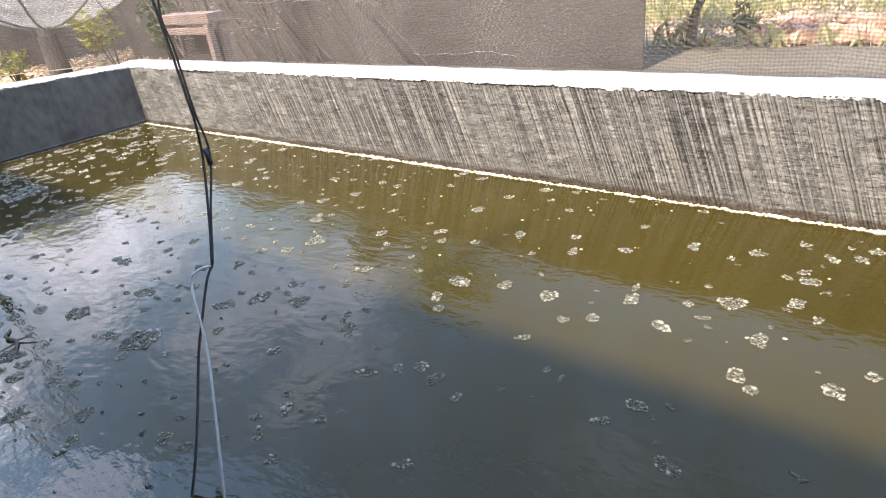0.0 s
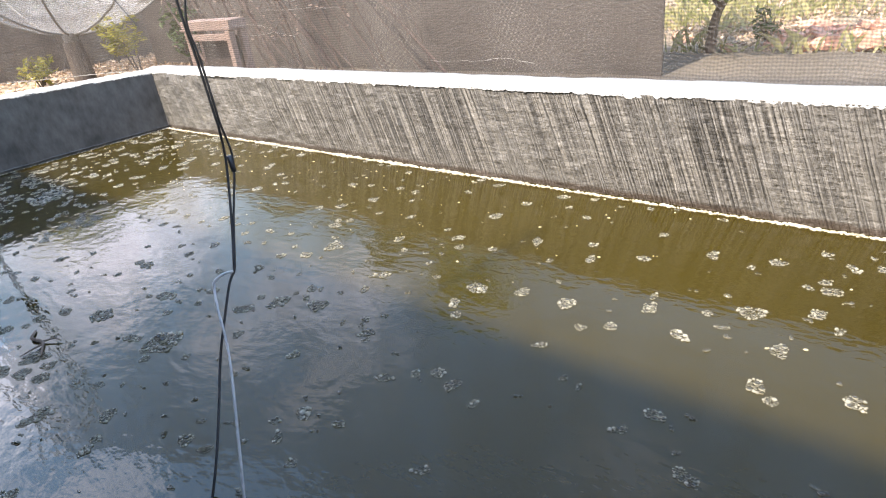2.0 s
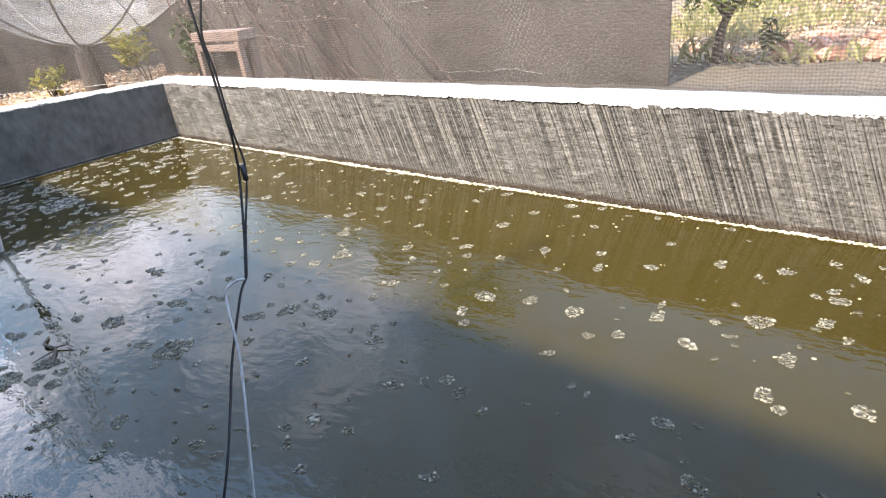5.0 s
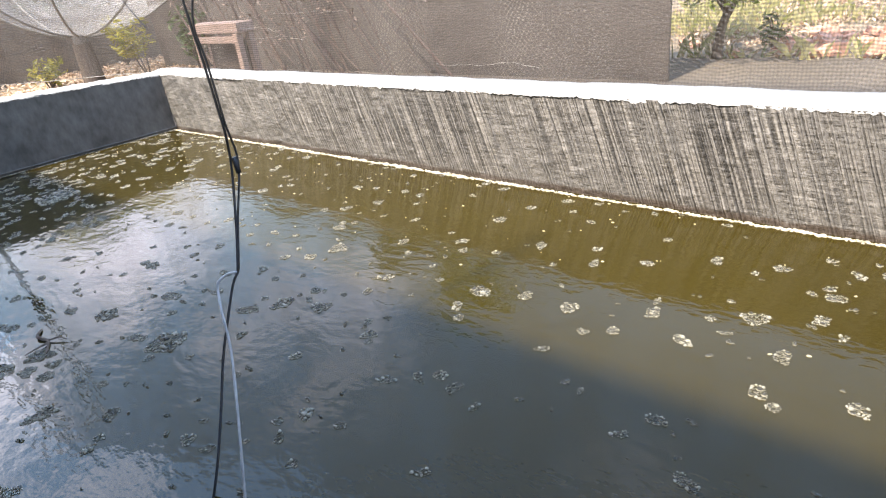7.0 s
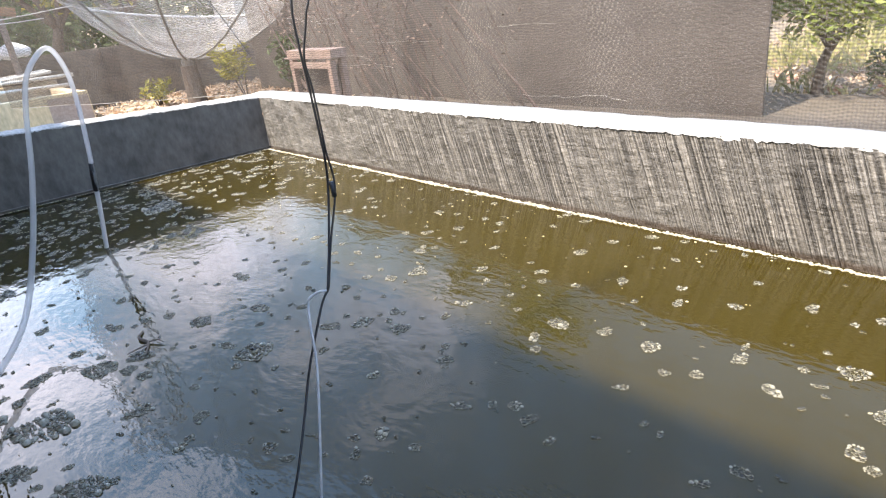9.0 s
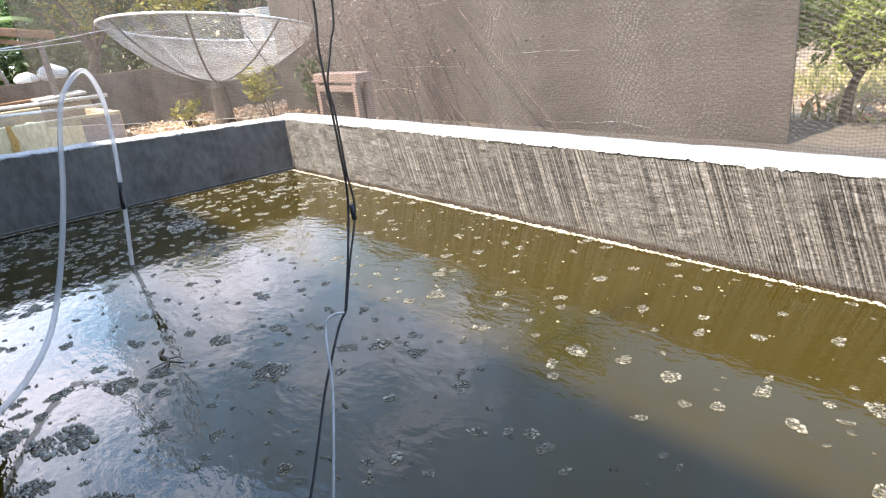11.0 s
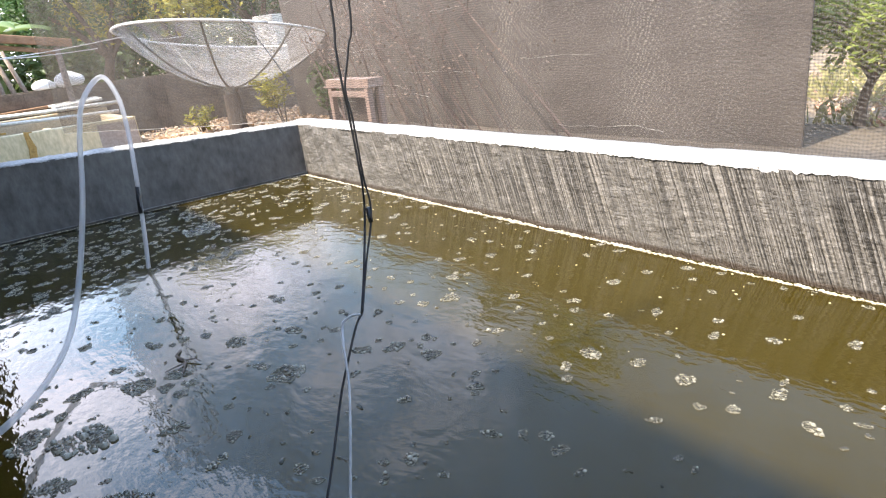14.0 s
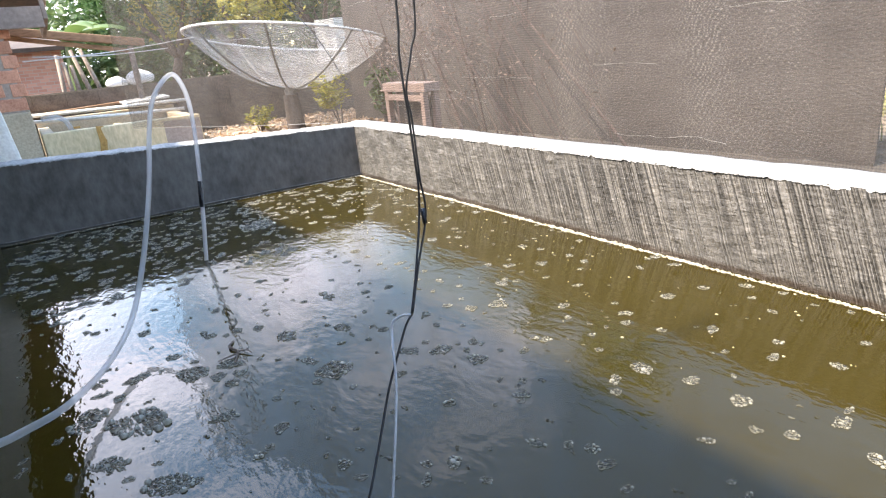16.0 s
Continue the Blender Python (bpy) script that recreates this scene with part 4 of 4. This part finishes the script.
# timber frame behind the nets
def frame_rack():
    root = thing("timber_frame", "faded reddish timber frame standing behind the netting", "frame")
    x0, x1, y, zt = -1.40, -0.74, 1.10, 0.48
    part("top_beam", rough_up(box((x1 - x0 + 0.04, 0.16, 0.075), ((x0 + x1) / 2, y, zt - 0.037), 0.006), 0.004, 9, 1, 0), M["redwood"], root)
    part("rail", box((x1 - x0, 0.05, 0.05), ((x0 + x1) / 2, y - 0.058, zt - 0.125), 0.004), M["redwood"], root)
    for x in (x0 + 0.03, x1 - 0.03):
        for yy in (y - 0.055, y + 0.055):
            part("leg", box((0.055, 0.05, zt - 0.08 - GZ), (x, yy, (zt - 0.08 + GZ) / 2), 0.004), M["redwood"], root)
    # panel added so its dark colour gives the shade inside the frame
    part("inner_shade_panel", box((x1 - x0 - 0.12, 0.02, 0.5), ((x0 + x1) / 2, y + 0.03, 0.10)), M["dark"], root, "dark panel for the shade inside the frame")
    return root


frame_rack()


# boundary wall of concrete blocks
wall = tagged(part("wall_yard", box((0.10, 8.6, 0.82), (-6.42, 0.9, 0.205)), M["block"]), "low grey block wall at the back of the yard", "wall", kind="structure")


# ---- plants ----
def tree(label, at, height, spread, seed, leaf="green", count=3500, trunk=0.06, lean=(0.1, 0.05), size=0.045, bare=False, fork_at=0.42):
    r = random.Random(seed)
    root = thing("tree", label, "tree", at=at)
    fork = height * fork_at
    top = Vector((lean[0] * height, lean[1] * height, fork))
    part("trunk", tube([(0, 0, -0.08), (lean[0] * fork * 0.3, lean[1] * fork * 0.2, fork * 0.35), (lean[0] * fork * 1.2, lean[1] * fork, fork * 0.7), top], [trunk * 1.35, trunk, trunk * 0.85, trunk * 0.7], 10, smooth_steps=4), M["bark"], root, smooth=True)
    centres = []
    for i in range(7):
        a = 2 * math.pi * i / 7 + r.uniform(-0.4, 0.4)
        e = top + Vector((math.cos(a) * spread * r.uniform(0.5, 1), math.sin(a) * spread * r.uniform(0.5, 1), (height - fork) * r.uniform(0.35, 1.0)))
        mid = top.lerp(e, 0.5) + Vector((r.uniform(-0.1, 0.1), r.uniform(-0.1, 0.1), r.uniform(0, 0.12)))
        part("limb", tube([top - Vector((0, 0, 0.03)), mid, e], [trunk * 0.6, trunk * 0.35, trunk * 0.1], 7, smooth_steps=4), M["bark"], root, smooth=True)
        for q in (mid.lerp(e, 0.4), e, e + Vector((r.uniform(-0.3, 0.3), r.uniform(-0.3, 0.3), r.uniform(-0.1, 0.25))) * spread):
            if at[1] + q.y > 2.8 or at[0] < -7:
                centres.append((q.x, q.y, q.z, spread * r.uniform(0.28, 0.5)))
    if not bare:
        v, f = leaves(r, centres, count, size)
        mesh_part("crown", v, f, M[leaf], root)
    return root


def shrub(label, at, height, spread, seed, leaf="green", count=700, size=0.035):
    r = random.Random(seed)
    root = thing("shrub", label, "shrub", at=at)
    centres = []
    for i in range(6):
        e = Vector((r.uniform(-1, 1) * spread, r.uniform(-1, 1) * spread, height * r.uniform(0.55, 1.0)))
        part("stem", tube([(0, 0, -0.04), e * 0.5 + Vector((0, 0, 0.05)), e], [0.012, 0.008, 0.003], 6), M["bark"], root)
        centres += [(e.x, e.y, e.z, spread * 0.5), (e.x * 0.6, e.y * 0.6, e.z * 0.7, spread * 0.5)]
    v, f = leaves(r, centres, count, size)
    mesh_part("foliage", v, f, M[leaf], root)
    return root


def bare_bush(label, at, height, spread, seed, stems=22, lean=-0.8, dry=0):
    """Slanting bare stems that fork into twigs, with a few dry leaves left on them."""
    r = random.Random(seed)
    root = thing("bare_bush", label, "bush", at=at)
    tips, twigs = [], bmesh.new()
    for i in range(stems):
        h = height * r.uniform(0.55, 1.0)
        b = Vector((r.uniform(-1, 1) * spread, r.uniform(-0.25, 0.25), -0.05))
        e = b + Vector((h * (lean + r.uniform(-0.35, 0.35)), r.uniform(-0.15, 0.15), h))
        m_ = b.lerp(e, 0.5) + Vector((r.uniform(-0.06, 0.12), 0, r.uniform(-0.02, 0.08)))
        w = r.choice((0.006, 0.008, 0.010, 0.016))
        part("stem", tube([b, m_, e], [w, w * 0.7, w * 0.25], 5, smooth_steps=3), M["twig"], root)
        for q in range(5):
            t = r.uniform(0.2, 0.95)
            s = b.lerp(m_, t * 2) if t < 0.5 else m_.lerp(e, t * 2 - 1)
            o = s + Vector((r.uniform(-0.45, 0.35), r.uniform(-0.1, 0.1), r.uniform(0.05, 0.45)))
            tube([s, s.lerp(o, 0.5) + Vector((0, 0, 0.03)), o], [0.0035, 0.0025, 0.0012], 4, twigs)
            tips.append((o.x, o.y, o.z, 0.16))
    part("twigs", twigs, M["twig"], root, "thin side twigs")
    if dry:
        v, f = leaves(r, tips, dry, 0.022)
        mesh_part("dry_leaves", v, f, M["dry"], root, "curled pinkish dry leaves")
    return root


tree("small tree with slanting trunk and light green crown", (2.12, 3.22, GZ), 1.2, 0.62, 21, "lime", 6500, 0.038, (0.03, 0.06), 0.038, fork_at=0.30)
tree("tall leafy tree behind the garden", (3.6, 10.5, GZ), 4.9, 1.8, 22, "lime", 5000, 0.12, size=0.08)
tree("tall leafy tree behind the garden", (0.6, 9.6, GZ), 5.2, 1.7, 23, "lime", 4500, 0.12, size=0.09)
tree("tall leafy tree behind the garden", (6.5, 10.5, GZ), 4.4, 1.8, 24, "green", 4000, 0.12, size=0.09)
tree("leafy tree behind the yard wall", (-8.2, 1.6, GZ), 2.9, 1.5, 25, "yellow", 5200, 0.10, size=0.06)
tree("leafy tree behind the yard wall", (-8.8, 0.7, GZ), 2.8, 1.4, 26, "deep", 7000, 0.10, size=0.055)
tree("dense dark tree behind the yard wall", (-9.2, -3.7, GZ), 3.0, 1.6, 27, "deep", 7000, 0.12, size=0.06)
tree("leafy tree behind the netting", (-7.4, 5.6, GZ), 3.6, 1.5, 28, "green", 4500, 0.11, size=0.08)
tree("leafy tree behind the netting", (-2.2, 5.6, GZ), 4.7, 1.2, 29, "lime", 4500, 0.11, size=0.07)
tree("leafy tree behind the yard wall", (-9.4, 3.8, GZ), 3.0, 1.6, 30, "deep", 4500, 0.13, size=0.09)
tree("dark leafy tree behind the brown garden screen", (-1.7, 3.5, GZ), 2.75, 0.85, 31, "deep", 2600, 0.09, size=0.06)
tree("dark leafy tree behind the brown garden screen", (-3.5, 3.4, GZ), 2.7, 0.85, 32, "green", 2600, 0.09, size=0.06)
shrub("low shrub with yellow green leaves", (-4.9, 0.95, GZ), 0.36, 0.22, 41, "yellow", 160, 0.05)
shrub("green shrub beside the dish", (-4.0, 1.75, GZ), 0.75, 0.28, 42, "yellow", 300, 0.05)
shrub("green shrub beside the dish", (-3.6, 2.2, GZ), 0.7, 0.30, 43, "green", 320, 0.06)
shrub("small green plant in the garden", (2.45, 3.5, GZ), 0.30, 0.12, 45, "green", 150, 0.03)
bare_bush("bare reddish bush with dry leaves behind the netting", (-1.7, 1.85, GZ), 1.7, 0.75, 51, 16, -0.55, 900)
bare_bush("bare dark bush with slanting stems behind the netting", (-0.2, 1.95, GZ), 1.9, 0.9, 52, 16, -0.8, 260)

# far woods that close the view
rng = random.Random(60)
cs = [(rng.uniform(-17, -13.6), rng.uniform(-9, 10), rng.uniform(0.0, 2.6), 1.1) for i in range(160)]
cs += [(rng.uniform(-11, 12), rng.uniform(10.5, 13), rng.uniform(0.0, 2.0), 1.3) for i in range(160)]
v, f = leaves(rng, cs, 70000, 0.125)
tagged(mesh_part("far_woods", v, f, M["green"]), "far dark green woods behind the yard", "woods", kind="stuff")

# fallen leaves and dry grass
rng = random.Random(61)
cs = [(rng.uniform(-7.2, -2.2), rng.uniform(-0.6, 3.0), GZ + 0.02, 0.5) for i in range(120)]
v, f = leaves(rng, cs, 5200, 0.045, 0.05)
tagged(mesh_part("fallen_leaves", v, f, M["litter"]), "dry pale leaves lying on the yard", "leaves", kind="stuff")
cs = [(rng.uniform(0.8, 7), rng.uniform(3.5, 9), GZ + 0.02, 0.5) for i in range(160)]
v, f = leaves(rng, cs, 9000, 0.038, 0.05)
tagged(mesh_part("fallen_leaves", v, f, M["litter"]), "dry pale leaves lying in the garden", "leaves", kind="stuff")
vs, fs = [], []
for i in range(9000):
    x, y = rng.uniform(0.8, 7), rng.uniform(3.2, 9)
    if noise.noise(Vector((x * 0.9, y * 0.9, 7))) < -0.05:
        continue
    h, a, k = rng.uniform(0.06, 0.22), rng.random() * 6.28, len(vs)
    dx, dy, lx, ly = 0.006 * math.cos(a), 0.006 * math.sin(a), rng.gauss(0, 0.05), rng.gauss(0, 0.05)
    vs += [(x - dx, y - dy, GZ - 0.02), (x + dx, y + dy, GZ - 0.02), (x + lx * 0.5, y + ly * 0.5, GZ + h * 0.7), (x + lx * 1.4, y + ly * 1.4, GZ + h)]
    fs += [(k, k + 1, k + 2), (k + 1, k + 3, k + 2)]
tagged(mesh_part("dry_grass", vs, fs, M["grass"]), "tufts of dry yellow green grass", "grass", kind="stuff")

# rubble heap in the garden
rub = thing("brick_rubble", "heap of broken red bricks and stones", "rubble")
for i in range(70):
    x, y = rng.gauss(3.15, 0.45), max(3.42, rng.gauss(3.75, 0.33))
    hgt = max(0, 0.16 - 0.2 * math.hypot((x - 3.15) / 0.8, (y - 3.75) / 0.6))
    bm = rough_up(box((rng.uniform(0.08, 0.2), rng.uniform(0.06, 0.12), rng.uniform(0.04, 0.09)), (0, 0, 0), 0.008), 0.012, 12, i)
    ob = part("brick", bm, M["rubble"], rub)
    ob.matrix_basis = pose(x, y, GZ + 0.03 + hgt * rng.random(), rng.uniform(-25, 25), rng.uniform(-25, 25), rng.uniform(0, 180))

# far corner of the yard: timber, poles, sacks, brick house
beam = thing("timber_beam", "long brown timber beam propped on poles", "beam")
part("beam", box((0.10, 1.9, 0.09), (-5.0, -1.22, 1.27), 0.01, pose(0, 0, 0, -9)), M["wood"], beam)
part("beam", box((0.06, 1.7, 0.05), (-5.02, -1.30, 1.20), 0.006, pose(0, 0, 0, -11)), M["wood"], beam)
for y in (-2.05, -0.45):
    part("post", tube([(-5.0, y, GZ - 0.05), (-5.0, y, 1.2 - 0.14 * (y + 1.22))], 0.035, 8), M["pale_wood"], beam)
beam.matrix_world = Matrix.Translation((-0.508, 0.243, -0.110)) @ Matrix.Scale(1.139, 4)
for i, (y0, y1, z1) in enumerate(((-0.70, -0.98, 1.15), (-0.55, -0.86, 1.15), (-1.05, -1.10, 1.0), (-1.2, -1.16, 1.1), (-0.95, -1.02, 0.95))):
    pole = thing("wooden_pole", "pale wooden pole leaning behind the yard wall", "pole", group="leaning poles")
    part("pole", tube([(-6.7, y0, GZ - 0.04), (-6.62, (y0 + y1) / 2, 0.5), (-6.55, y1, z1)], [0.035, 0.032, 0.026], 8), M["pale_wood"], pole, smooth=True)


def sack(at, size, seed):
    root = thing("sack", "white woven sack lying on the yard wall", "sack", group="sacks")
    bm = bmesh.new()
    bmesh.ops.create_icosphere(bm, subdivisions=3, radius=0.5)
    for v_ in bm.verts:
        v_.co = Vector((v_.co.x * size[0], v_.co.y * size[1], max(v_.co.z, -0.32) * size[2]))
    rough_up(bm, 0.03, 6, seed)
    ob = part("bag", bm, M["sack"], root, smooth=True)
    root.location = at
    return root


sack((-6.42, -0.20, 0.70), (0.18, 0.36, 0.24), 1)
sack((-6.42, -0.52, 0.665), (0.16, 0.30, 0.14), 2)
for i, (ya, za, yb, zb) in enumerate(((-1.6, 1.00, 0.2, 1.12), (-1.5, 1.04, -0.1, 1.02), (0.2, 1.12, 0.9, 1.06))):
    w_ = thing("wire", "pale wire strung across the yard", "wire", group="yard wires")
    part("wire", tube([(-4.6, ya, za), (-4.6, (ya + yb) / 2, (za + zb) / 2 - 0.03), (-4.6, yb, zb)], 0.006, 5, smooth_steps=5), M["wire"], w_)
house = thing("brick_house", "far red brick house among the trees", "house")
part("wall", box((2.6, 2.5, 1.65), (-11.6, -2.1, 0.575)), M["far_brick"], house)
part("roof", box((3.2, 2.9, 0.08), (-11.6, -2.1, 1.55), 0.01, pose(0, 0, 0, 0, 8, 0)), M["dark"], house)


white_house = thing("white_house", "small white boarded house behind the yard wall", "house")
part("wall", box((0.5, 0.62, 1.55), (-7.5, 3.52, GZ + 0.80), 0.01, pose(0, 0, 0, 0, 0, 20)), M["white"], white_house)
for k in range(12):
    part("board", box((0.51, 0.63, 0.10), (-7.5, 3.52, 0.17 + k * 0.105), 0.012, pose(0, 0, 0, 0, 0, 20)), M["white"], white_house)


def banana():
    root = thing("banana_plant", "banana plant with broad torn green leaves", "plant")
    part("stem", tube([(-6.9, -1.0, GZ - 0.05), (-6.9, -0.98, 0.7), (-6.88, -0.95, 1.3)], [0.09, 0.075, 0.05], 10), M["green"], root)
    for i, (dy, dx, rise) in enumerate(((0.75, 0.25, 0.55), (-0.6, 0.2, 0.5), (0.3, 0.6, 0.7), (-0.2, -0.6, 0.6), (0.55, -0.35, 0.8))):
        vs, fs = [], []
        n_ = 18
        for k in range(n_ + 1):
            t = k / n_
            c = Vector((-6.88 + dx * t, -0.95 + dy * t, 1.3 + rise * (t - 0.8 * t * t)))
            w_ = 0.15 * math.sin(math.pi * min(1, t * 0.92 + 0.06)) * (1 + 0.15 * noise.noise(Vector((k, i, 0))))
            side = Vector((-dy, dx, 0)).normalized()
            vs += [c - side * w_ + Vector((0, 0, -0.05)), c, c + side * w_ + Vector((0, 0, -0.05))]
        for k in range(n_):
            a = k * 3
            fs += [(a, a + 1, a + 4, a + 3), (a + 1, a + 2, a + 5, a + 4)]
        mesh_part("leaf", vs, fs, M["banana"], root, smooth=True)
    return root


banana()

# ---- pieces of walls, last ----
bm = box((0.03, 0.183, 0.072), (0, 0, 0), 0.004)
rough_up(bm, 0.003, 25, 4)
brick_mesh = finish(bm, "brick", M["brick"])
rng = random.Random(71)
for row in range(7):
    z = 0.665 + row * 0.083
    y = SY - 0.065 - (0.10 if row % 2 else 0.0)
    if row % 2:
        ob = new("brick", brick_mesh)
        ob.parent = shed
        ob.matrix_basis = pose(SX - 0.039, SY - 0.028, z) @ Matrix.Diagonal((1, 0.42, 1, 1))
    for k in range(6):
        ob = new("brick", brick_mesh)
        ob.parent = shed
        ob.matrix_basis = pose(SX - 0.041 + rng.uniform(-0.003, 0.003), y - 0.03 - k * 0.192, z + rng.uniform(-0.003, 0.003), rng.uniform(-1, 1), 0, rng.uniform(-1, 1))
    ob = new("brick", brick_mesh)
    ob.parent = shed
    ob.matrix_basis = pose(SX - 0.12 - (0.05 if row % 2 else 0), SY - 0.02, z, 0, 0, 90)
bm = box((0.06, 0.392, 0.193), (0, 0, 0), 0.004)
rough_up(bm, 0.004, 12, 8)
block_mesh = finish(bm, "block", M["block"])
for row in range(4):
    for k in range(21):
        ob = new("block", block_mesh)
        ob.parent = wall
        ob.matrix_basis = pose(-6.392, -3.2 + k * 0.4 + (0.2 if row % 2 else 0), -0.095 + row * 0.2, rng.uniform(-0.5, 0.5), 0, rng.uniform(-0.5, 0.5))
